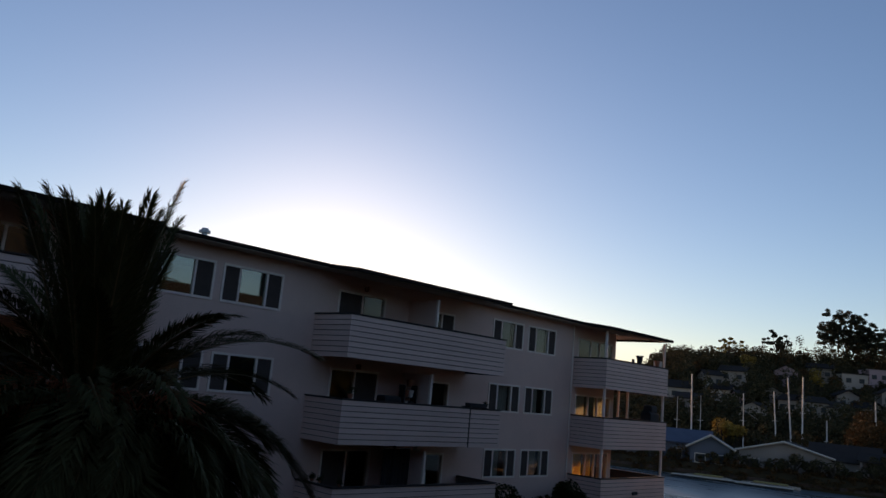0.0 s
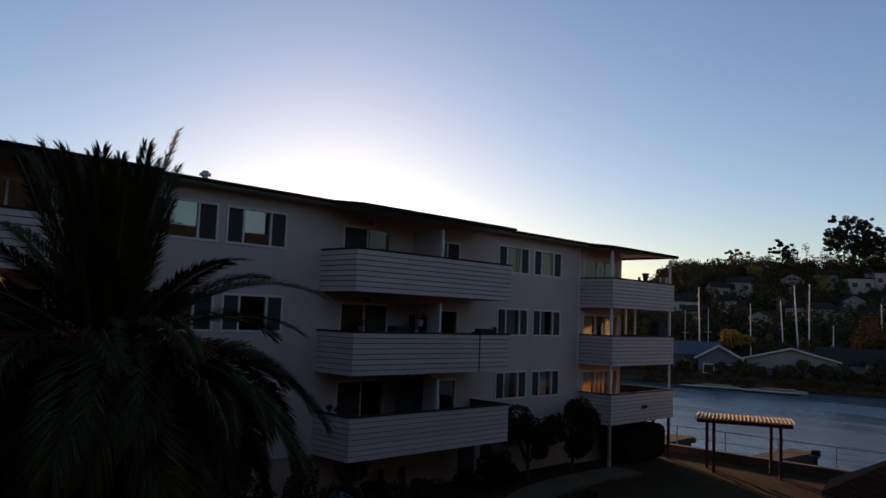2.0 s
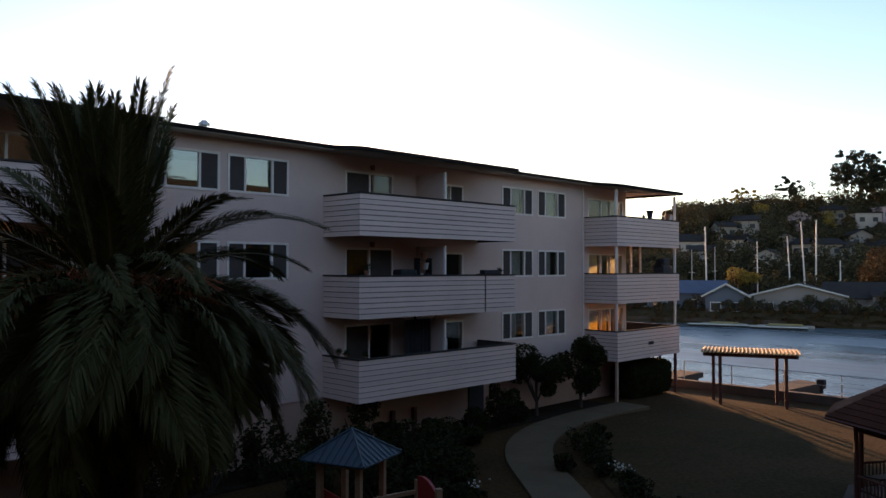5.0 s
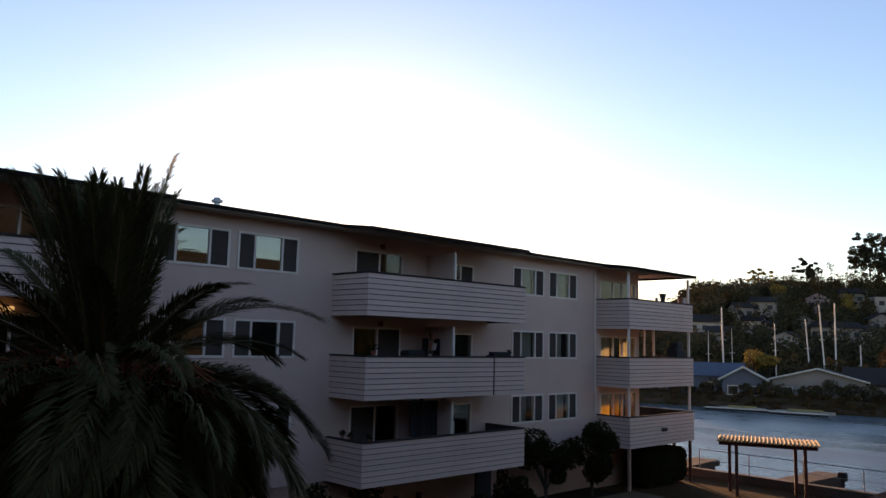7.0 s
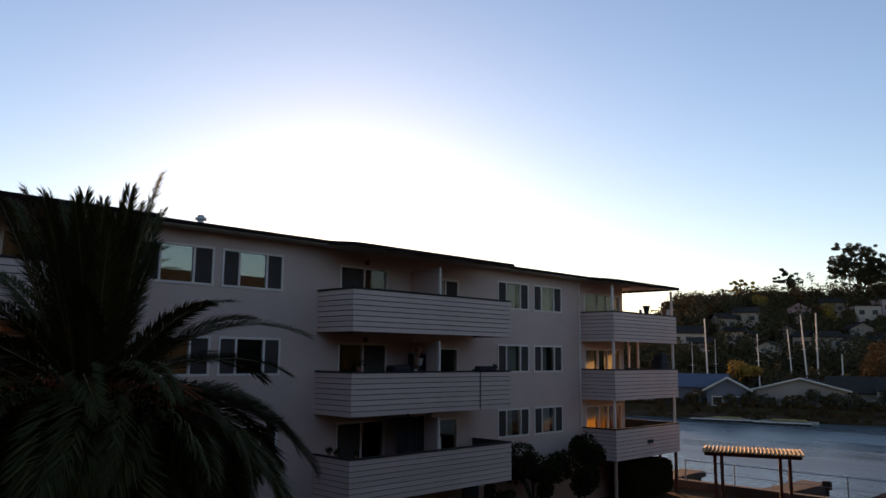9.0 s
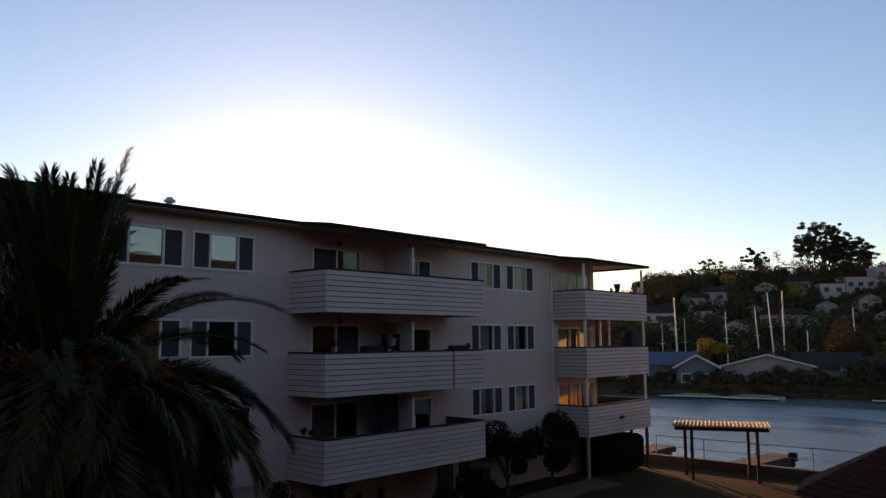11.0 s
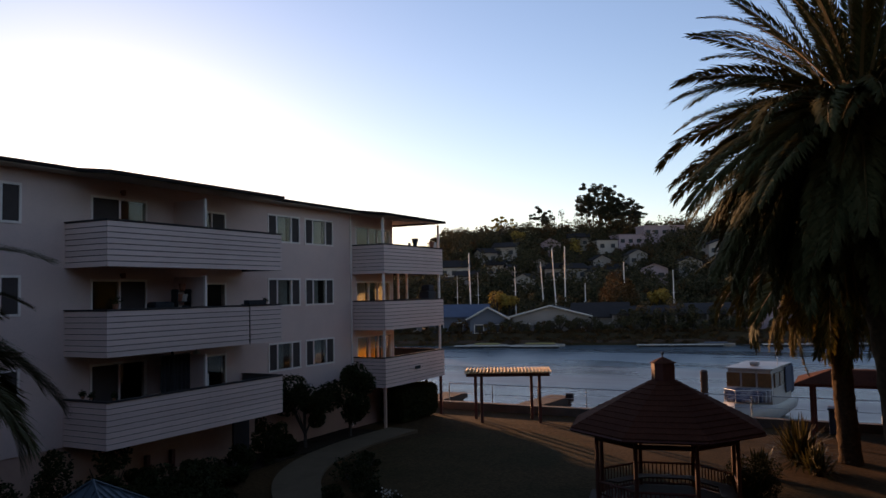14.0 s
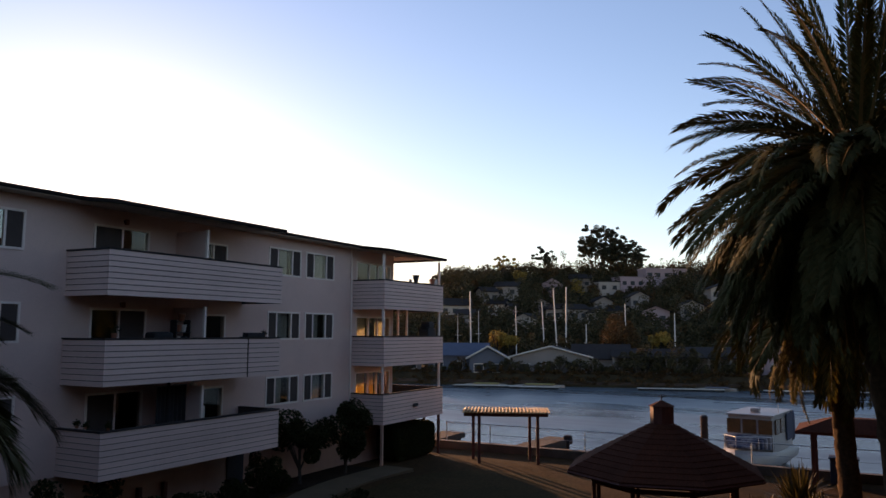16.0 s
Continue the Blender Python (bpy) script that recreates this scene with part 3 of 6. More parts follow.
def balcony(x0, x1, y0, fl, back_l=FRONT, back_r=FRONT, right_run=None, joint=None):
    """A deck with a sided parapet: each board a piece, a dark cap on top."""
    dz = -STOREY * fl
    z0, z1, deck = FACE_B + dz, RAIL + dz, DECK + dz
    bm = bmesh.new()
    solid(bm, x0 + 0.1, y0 + 0.1, deck - 0.22, x1 - 0.1, back_l - 0.003, deck)
    if right_run:
        solid(bm, END_R + 0.003, back_l - 0.003, deck - 0.22, x1 - 0.1, right_run, deck)
    ob = part("balcony", bm, SOFFIT, building, "cantilevered balcony with lapped grey wood siding")
    bm = bmesh.new()
    solid(bm, x0 + 0.04, y0 + 0.04, z0 + 0.01, x1 - 0.04, y0 + 0.09, z1 - 0.02)
    solid(bm, x0 + 0.04, y0 + 0.09, z0 + 0.01, x0 + 0.09, back_l - 0.003, z1 - 0.02)
    solid(bm, x1 - 0.09, y0 + 0.09, z0 + 0.01, x1 - 0.04, right_run or back_r - 0.003, z1 - 0.02)
    part("parapet_core", bm, SIDING_BACK, ob)
    bm = bmesh.new()
    solid(bm, x0 - 0.02, y0 - 0.02, z1 - 0.02, x1 + 0.02, y0 + 0.12, z1 + 0.025)
    solid(bm, x0 - 0.02, y0 + 0.12, z1 - 0.02, x0 + 0.12, back_l - 0.003, z1 + 0.025)
    solid(bm, x1 - 0.12, y0 + 0.12, z1 - 0.02, x1 + 0.02, right_run or back_r - 0.003, z1 + 0.025)
    part("cap_rail", bm, CAP, ob, "dark cap rail")
    pitch = (z1 - z0 - 0.02) / BOARDS
    h = pitch - 0.02
    for k in range(BOARDS):
        z = z0 + k * pitch
        piece("board", board_mesh(x1 - x0, h, "x", 1), ob, Matrix.Translation((x0, y0 + 0.034, z)))
        piece("board", board_mesh(back_l - y0 - 0.04, h, "y", 1), ob, Matrix.Translation((x0 + 0.034, y0 + 0.037, z)))
        piece("board", board_mesh((right_run or back_r) - y0 - 0.04, h, "y", -1), ob, Matrix.Translation((x1 - 0.034, y0 + 0.037, z)))
    if joint:
        part("joint_strip", box(joint, y0 - 0.008, z0, joint + 0.04, y0 + 0.03, z1 - 0.02), CAP, ob, "dark vertical joint strip")
    return ob


for fl in range(3):
    balcony(15.78, 23.8, 19.7, fl, joint=21.95 if fl == 1 else None)
    balcony(3.85, 8.9, 19.7, fl)
    balcony(31.53, 37.55, 19.83, fl, right_run=30.0)
    dz = -STOREY * fl
    # privacy panel between two flats
    part("divider_panel", box(20.2, 20.25, DECK + dz, 20.28, FRONT - 0.003, 9.98 + dz), STUCCO, building, "grey stucco privacy panel")
    part("divider_post", box(20.19, 20.15, DECK + dz, 20.29, 20.245, 10.0 + dz, bevel=0.01), TRIM, building)
    # posts that carry the end balconies
    top = DECK + dz - 0.22 + STOREY if fl else 10.2
    for x, y in ((31.7, 20.0), (37.38, 20.0)) + (((37.38, 22.05), (37.38, 22.62)) if fl == 1 else ((37.38, 24.5),)):
        part("post", box(x - 0.05, y - 0.05, RAIL + dz + 0.02 if (x, y) != (31.7, 20.0) else DECK + dz, x + 0.05, y + 0.05, top), TRIM, building)
for x, y, m in ((31.7, 20.0, STUCCO_BASE), (37.38, 20.0, REDWOOD), (37.3, 20.85, REDWOOD), (37.3, 29.0, REDWOOD)):
    part("post", box(x - 0.06, y - 0.06, -0.4, x + 0.06, y + 0.06, DECK - 2 * STOREY - 0.2), m, building)
part("drain_outlet", box(34.3, 19.76, 2.62, 34.75, 19.80, 2.78), BLACK, building)

# worn lawn inside the curve of the path
bm = bmesh.new()
edge = curve_line([(13.0, 2.0), (16.0, 8.6), (19.4, 12.6), (23.6, 16.6), (27.6, 17.6), (31.0, 17.2), (33.2, 15.2), (32.6, 11.5), (29.4, 8.2), (27.4, 4.5), (27.0, -3.0), (20.0, -8.0), (12.0, -6.0)], 6)
loop = [bm.verts.new((p.x + 0.25 * noise.noise((p.x, p.y, 5)), p.y + 0.25 * noise.noise((p.y, p.x, 7)), 0.045)) for p in edge]
bmesh.ops.triangulate(bm, faces=[bm.faces.new(loop)])
setting("lawn", bm, LAWN, "dark worn lawn in the building's shade", "lawn")

# unseen dark walls added around the camera to block sky light and darken reflections
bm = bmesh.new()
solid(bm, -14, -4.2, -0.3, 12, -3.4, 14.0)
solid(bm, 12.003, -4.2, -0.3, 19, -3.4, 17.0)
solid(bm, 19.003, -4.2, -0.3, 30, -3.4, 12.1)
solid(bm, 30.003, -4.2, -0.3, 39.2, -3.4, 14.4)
setting("sky_blocker_rear", bm, SHADE_WALL, "unseen dark wall added to block low sky behind the camera", "wall")
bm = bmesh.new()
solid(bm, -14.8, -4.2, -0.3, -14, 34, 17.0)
setting("sky_blocker_left", bm, SHADE_WALL, "unseen dark wall added to block low sky on the left", "wall")


# ---- palms ----
def frond_mesh(length, droop, rng, material_leaf, leaf=0.55, n=64, hang=0.25, width=0.05):
    """Stem and leaflets of one feather leaf that starts at the origin and heads along x."""
    s = np.linspace(0, 1, 15)
    bend = droop * s ** 1.8
    px, pz = [0.0], [0.0]
    for i in range(1, 15):
        a = (bend[i] + bend[i - 1]) / 2
        px.append(px[-1] + math.cos(a) * length / 14)
        pz.append(pz[-1] - math.sin(a) * length / 14)
    px, pz = np.array(px), np.array(pz)
    v, f = [], []
    for i in range(15):
        r = 0.035 * (1 - 0.85 * s[i]) * length / 4
        for ang in (90, 210, 330):
            v.append((px[i], r * 1.6 * math.cos(radians(ang)), pz[i] + r * math.sin(radians(ang))))
    for i in range(14):
        for k in range(3):
            a, b = i * 3 + k, i * 3 + (k + 1) % 3
            f.append((a, b, b + 3, a + 3))
    nstem = len(f)
    for k in range(n):
        t = 0.13 + 0.87 * (k + rng.uniform(-0.3, 0.3)) / n
        t = min(max(t, 0.1), 0.995)
        x, z, a = np.interp(t, s, px), np.interp(t, s, pz), np.interp(t, s, bend)
        ln = leaf * (0.45 + 0.75 * math.sin(math.pi * min(1, 0.12 + t * 0.86))) * rng.uniform(0.85, 1.12)
        fwd = np.array((math.cos(a), 0, -math.sin(a)))
        up = np.array((math.sin(a), 0, math.cos(a)))
        for sd_ in (-1, 1):
            lean = radians(rng.uniform(38, 58) - 22 * t)
            lift = radians(rng.uniform(5, 40))
            out = np.array((0, sd_, 0)) * math.cos(lift) + up * math.sin(lift)
            d = out * math.sin(lean) + fwd * math.cos(lean)
            base = np.array((x, 0, z))
            mid = base + d * ln * 0.55
            tip = base + d * ln + np.array((0, 0, -hang * ln))
            wv = np.cross(d, up)
            wv = wv / (np.linalg.norm(wv) + 1e-9) * width * 0.5 * length / 4
            i0 = len(v)
            v += [tuple(base), tuple(mid + wv), tuple(tip), tuple(mid - wv)]
            f.append((i0, i0 + 1, i0 + 2, i0 + 3))
    me = bpy.data.meshes.new("frond")
    me.from_pydata([tuple(map(float, p)) for p in v], [], f)
    me.materials.append(RACHIS)
    me.materials.append(material_leaf)
    me.polygons.foreach_set("material_index", [0 if i < nstem else 1 for i in range(len(f))])
    return me


def palm_trunk(bm, base, top, r0, r1, rng):
    """A trunk with the rough diamond scars of old leaf bases."""
    base, top = Vector(base), Vector(top)
    n, sides = 46, 22
    rings = []
    for i in range(n + 1):
        t = i / n
        c = base.lerp(top, t)
        r = r0 + (r1 - r0) * t + (0.14 * r0 if t < 0.06 else 0) + 0.55 * r1 * max(0, (t - 0.88) / 0.12)
        ring = []
        for k in range(sides):
            a = math.tau * k / sides
            bulge = 1 + 0.08 * (((k + i) % 2) - 0.5) + 0.05 * rng.normal()
            ring.append(bm.verts.new(c + Vector((math.cos(a), math.sin(a), 0)) * r * bulge))
        rings.append(ring)
    for a, b in zip(rings, rings[1:]):
        for k in range(sides):
            bm.faces.new((a[k], a[(k + 1) % sides], b[(k + 1) % sides], b[k]))
    bm.faces.new(rings[-1])


def palm(base, top, r0, r1, length, label, seed, counts=(14, 22, 24, 22), dry=0, width=0.05, tip=(0, 0), fruit=0, leaf=0.5, n=60, tiers=None):
    """A date palm: crown of feather leaves in tiers from upright to hanging."""
    rng = np.random.default_rng(seed)
    ob = thing("palm_tree", label, "palm tree", Matrix.Translation(base))
    up = Vector(top) - Vector(base)
    bm = bmesh.new()
    palm_trunk(bm, (0, 0, -0.3), up, r0, r1, rng)
    part("trunk", bm, BARK, ob, "rough trunk with old leaf scars", True)
    tiers = tiers or [((66, 88), 0.35, 0.86), ((36, 64), 0.7, 0.98), ((4, 34), 1.0, 1.0), ((-30, 4), 1.1, 1.0), ((-72, -28), 0.6, 0.95)]
    for (el, droop, k), cnt in zip(tiers, counts):
        shapes = [frond_mesh(length * k * rng.uniform(0.9, 1.08), droop * rng.uniform(0.7, 1.25), rng, FROND, leaf * (1.5 if el[0] < 0 else 1.0), n, width=width * (1.5 if el[0] < 0 else 1.0)) for _ in range(4)]
        for i in range(cnt):
            az = math.tau * (i + rng.uniform(-0.35, 0.35)) / cnt + el[0]
            e = radians(rng.uniform(*el))
            m = Matrix.Translation(up + Vector((math.cos(az), math.sin(az), 0)) * r1 * 0.7 + Vector((0, 0, rng.uniform(-0.15, 0.25)))) @ (Matrix.Rotation(tip[0], 4, "X") @ Matrix.Rotation(tip[1], 4, "Y") if el[0] > 60 else Matrix()) @ Matrix.Rotation(az, 4, "Z") @ Matrix.Rotation(-e, 4, "Y") @ Matrix.Rotation(rng.uniform(-0.5, 0.5), 4, "X") @ Matrix.Scale(rng.uniform(0.85, 1.08), 4)
            piece("frond", shapes[i % 4], ob, m)
    if dry:
        shapes = [frond_mesh(length * rng.uniform(0.7, 0.95), 0.6, rng, FROND_DRY, leaf * 1.3, n, 0.35) for _ in range(3)]
        for i in range(dry):
            az = math.tau * (i + rng.uniform(-0.3, 0.3)) / dry
            e = radians(rng.uniform(-70, -22))
            m = Matrix.Translation(up + Vector((math.cos(az), math.sin(az), 0)) * r1 * 1.1 + Vector((0, 0, -0.15))) @ Matrix.Rotation(az, 4, "Z") @ Matrix.Rotation(-e, 4, "Y")
            tagged(piece("frond", shapes[i % 3], ob, m), "dry golden hanging leaf")
    for i in range(fruit):
        az = math.tau * (i + rng.uniform(-0.3, 0.3)) / fruit
        bm = bmesh.new()
        d = Vector((math.cos(az), math.sin(az), 0))
        root = up + d * r1
        bend = root + d * rng.uniform(0.35, 0.6) + Vector((0, 0, rng.uniform(0.1, 0.4)))
        for s in range(70):
            side = Vector((rng.normal() * 0.10, rng.normal() * 0.10, rng.normal() * 0.05))
            mid_ = bend + d * rng.uniform(0.08, 0.3) + side + Vector((0, 0, 0.06))
            end = mid_ + d * rng.uniform(0.0, 0.18) + side + Vector((0, 0, -rng.uniform(0.15, 0.5)))
            tube(bm, bend, mid_, 0.008, 0.007, 3)
            tube(bm, mid_, end, 0.007, 0.012, 3)
        tube(bm, root, bend, 0.035, 0.02, 5)
        part("fruit_stalk", bm, FRUIT, ob, "orange fruit stalk")
    return ob


palm((4.05, 10.1, 0), (3.95, 10.17, 6.0), 0.36, 0.28, 2.95, "dark green date palm with orange fruit stalks before the building", 3, (30, 9, 13, 58, 54), fruit=11, leaf=0.36, n=230, width=0.028, tip=(-0.02, -0.03),
     tiers=[((73, 88), 0.22, 0.86), ((40, 62), 0.95, 0.86), ((12, 40), 1.15, 0.92), ((-28, 10), 1.15, 0.94), ((-50, -22), 0.75, 0.78)])
palm((17.5, -1.25, 0), (18.1, -0.3, 10.15), 0.48, 0.38, 4.25, "tall green date palm with arching leaves over the lawn", 5, (16, 20, 30, 52, 150), leaf=0.34, n=150, width=0.036,
     tiers=[((62, 86), 0.35, 0.95), ((34, 60), 0.75, 0.92), ((-4, 34), 0.95, 0.88), ((-38, -14), 0.6, 0.92), ((-64, -32), 0.42, 1.0)])
palm((32.4, 0.25, -0.05), (32.25, 0.65, 7.8), 0.38, 0.30, 4.6, "sunlit date palm with golden hanging leaves near the seawall", 8, (4, 8, 14, 30, 16), dry=30, leaf=0.42, n=80)


# ---- shrubs and trees ----
def shrub(place, radii, label, seed, n=2200, leaf=0.11, mat=None, stem=0.0, category="shrub", lumps=10):
    rng = np.random.default_rng(seed)
    ob = thing("tree" if stem else "shrub", label, "tree" if stem else category, Matrix.Translation(place))
    centre = (0, 0, stem + radii[2] * 0.75)
    bm = bmesh.new()
    if stem:
        limb(bm, [(0, 0, -0.15), (0.05, 0.03, stem * 0.6), (0, 0.05, stem + radii[2] * 0.5)], [0.09, 0.07, 0.04])
    for i in range(6):
        a = math.tau * i / 6 + rng.uniform(0, 1)
        b = Vector((math.cos(a) * radii[0] * 0.55, math.sin(a) * radii[1] * 0.55, stem + radii[2] * rng.uniform(0.6, 1.2)))
        limb(bm, [(0, 0, stem * 0.8 - 0.1), b * 0.6 + Vector((0, 0, stem * 0.3)), b], [0.045, 0.03, 0.012], 5)
    part("trunk" if stem else "stem", bm, BRANCH, ob)
    p = clump_points(rng, centre, radii, n, lumps)
    p[:, 2] = np.maximum(p[:, 2], 0.05)
    v, f = leaves(p, leaf, rng)
    crown = new("crown", from_arrays("crown", v, f, mat or LEAF))
    crown.parent = ob
    return ob


shrub((26.3, 20.6, 0.05), (1.55, 1.1, 1.25), "small dark round-headed tree against the building wall", 21, 7000, 0.13, stem=0.85)
shrub((29.3, 20.4, 0.05), (1.6, 1.1, 1.4), "small dark dense tree against the building wall", 22, 9000, 0.13, stem=0.9)
for i, (x, y, r, h) in enumerate(((16.2, 20.2, 1.0, 1.25), (18.0, 20.6, 0.8, 0.6), (19.8, 20.4, 0.7, 0.55), (21.6, 20.2, 0.8, 0.7), (23.4, 20.2, 0.85, 1.1), (24.6, 20.5, 0.7, 0.6), (12.6, 20.3, 1.2, 1.3), (14.4, 20.3, 1.1, 1.2), (10.8, 20.2, 1.2, 1.2), (8.8, 20.2, 1.2, 1.2), (7.0, 20.3, 1.2, 1.1))):
    shrub((x, y, 0.05), (r, 0.75, h), "dark green shrub in the bed along the building", 30 + i, 2400, 0.12)
for i, (x, y, r, h) in enumerate(((14.4, 17.4, 1.3, 0.95), (16.2, 17.9, 1.2, 0.9), (17.6, 18.2, 1.1, 0.8), (15.2, 15.6, 1.1, 0.9), (16.6, 16.2, 1.1, 0.8), (18.9, 18.6, 1.0, 0.7), (13.2, 15.6, 1.1, 0.9), (14.2, 13.8, 0.9, 0.6), (20.4, 19.2, 0.8, 0.6), (12.0, 17.4, 1.2, 1.0))):
    shrub((x, y, 0.03), (r, r * 0.9, h), "low dense dark shrub between path and building", 50 + i, 2600, 0.12)
for i, (x, y, r, h) in enumerate(((24.6, 16.3, 0.5, 0.35), (22.5, 15.6, 0.75, 0.6), (21.4, 14.4, 0.6, 0.5), (20.4, 13.4, 0.7, 0.4), (19.3, 11.9, 0.6, 0.4), (18.4, 10.9, 0.6, 0.45), (17.3, 9.4, 0.7, 0.5), (19.9, 14.4, 0.45, 0.35))):
    shrub((x, y, 0.03), (r, r, h), "low garden shrub edging the lawn", 70 + i, 900, 0.10)
# pale flowers by the lawn
for i, (x, y) in enumerate(((20.0, 12.5), (20.3, 12.8), (15.6, 14.4))):
    rng = np.random.default_rng(90 + i)
    ob = thing("flower_clump", "small clump of white flowers in the bed", "flowers", Matrix.Translation((x, y, 0.08)))
    bm = bmesh.new()
    for k in range(9):
        tip = Vector((rng.normal() * 0.12, rng.normal() * 0.12, rng.uniform(0.25, 0.5)))
        tube(bm, (0, 0, -0.05), tip, 0.008, 0.006, 4)
    part("stem", bm, RACHIS, ob)
    bm = bmesh.new()
    for k in range(14):
        bmesh.ops.create_icosphere(bm, subdivisions=1, radius=0.035, matrix=Matrix.Translation((rng.normal() * 0.13, rng.normal() * 0.13, rng.uniform(0.25, 0.5))))
    part("blossom", bm, CREAM, ob)

# stand-in for a dark covered object under the end balconies: leaves thick on the faces of a rounded block
def leafy_block(place, size, label, seed, n):
    rng = np.random.default_rng(seed)
    ob = thing("hedge", label, "hedge", Matrix.Translation(place))
    p = rng.uniform(-1, 1, (n, 3))
    p /= (np.abs(p) ** 5).sum(1)[:, None] ** 0.2
    p *= rng.uniform(0.9, 1.02, (n, 1))
    p = p * np.asarray(size) / 2 + (0, 0, size[2] / 2)
    v, f = leaves(p, 0.09, rng)
    o = new("foliage", from_arrays("foliage", v, f, LEAF))
    o.parent = ob
    sx, sy, sz = (k * 0.43 for k in size)
    # solid core added to keep sunlight from leaking through the leaves
    part("light_blocking_core", box(-sx, -sy, 0.0, sx, sy, size[2] * 0.93, bevel=0.2), LEAF, ob)
    for k in range(5):
        bm = bmesh.new()
        x = size[0] * (k - 2) / 5
        limb(bm, [(x, 0, -0.15), (x + 0.05, 0.04, size[2] * 0.4), (x - 0.05, 0, size[2] * 0.85)], [0.05, 0.04, 0.015], 6)
        part("stem", bm, BRANCH, ob)


leafy_block((35.3, 20.75, -0.05), (4.2, 1.5, 1.75), "leafy block in place of a dark covered object under the end balconies", 99, 22000)
shrub((25.6, 3.0, 0.0), (0.95, 0.95, 0.8), "round clipped dark shrub beside the gazebo", 97, 12000, 0.055, lumps=40)


def spiky_plant(place, r, n, label, seed):
    """A rosette of stiff sword leaves."""
    rng = np.random.default_rng(seed)
    ob = thing("spiky_plant", label, "plant", Matrix.Translation(place))
    v, f = [], []
    for i in range(n):
        az, el = rng.uniform(0, math.tau), radians(rng.uniform(5, 85))
        d = np.array((math.cos(az) * math.cos(el), math.sin(az) * math.cos(el), math.sin(el)))
        w = np.array((-math.sin(az), math.cos(az), 0)) * 0.045
        b = np.array((rng.normal() * 0.15, rng.normal() * 0.15, rng.uniform(0, 0.3)))
        ln = r * rng.uniform(0.7, 1.1)
        tip = b + d * ln - np.array((0, 0, 0.25 * ln * math.cos(el)))
        mid = b + d * ln * 0.5
        i0 = len(v)
        v += [b - w * 0.5, mid - w, tip, mid + w, b + w * 0.5]
        f.append((i0, i0 + 1, i0 + 2, i0 + 3, i0 + 4))
    me = bpy.data.meshes.new("foliage")
    me.from_pydata([tuple(map(float, p)) for p in v], [], f)
    me.materials.append(FROND_GOLD)
    o = new("foliage", me)
    o.parent = ob
    bm = bmesh.new()
    tube(bm, (0, 0, -0.1), (0, 0, 0.3), 0.16, 0.1, 8)
    part("stem", bm, BARK, ob)
    return ob


FROND_GOLD = leaf_material("sword_leaf", (0.035, 0.032, 0.010), (0.13, 0.095, 0.028))
spiky_plant((30.9, 1.9, 0.0), 1.7, 260, "spiky sword-leaved plant catching the low sun", 5)
spiky_plant((29.6, 1.3, 0.0), 1.0, 110, "spiky sword-leaved plant in the lawn bed", 6)
spiky_plant((28.8, 3.0, 0.0), 0.9, 100, "low spiky plant in the lawn bed", 7)


# ---- arbor by the water ----
def arbor(m):
    ob = thing("arbor", "redwood arbor with pale slatted top by the seawall", "arbor", m)
    for x0 in (-1.45, 1.45):
        for y in (-0.72, 0.72):
            x = x0 + (0.12 if y < 0 else -0.22)
            part("post", box(x - 0.075, y - 0.075, -0.5, x + 0.075, y + 0.075, 2.32, bevel=0.008), REDWOOD, ob)
    for y in (-0.72, 0.72):
        part("beam", box(-2.1, y - 0.06, 2.32, 2.1, y + 0.06, 2.5, bevel=0.01), REDWOOD, ob)
    slat = mesh_of(box(-0.075, -1.2, -0.015, 0.075, 1.2, 0.015, bevel=0.006), LATTICE, name="slat")
    for i in range(25):
        piece("slat", slat, ob, Matrix.Translation((-2.1 + i * 0.175, 0, 2.56)) @ Matrix.Rotation(radians(-38), 4, "Y"))
    for y in (-0.9, -0.3, 0.3, 0.9):
        part("batten", box(-2.2, y - 0.03, 2.502, 2.2, y + 0.03, 2.53), LATTICE, ob)
    return ob


arbor(Matrix.Translation((36.6, 15.7, -0.1)) @ Matrix.Rotation(math.atan2(-0.914, 0.406), 4, "Z"))


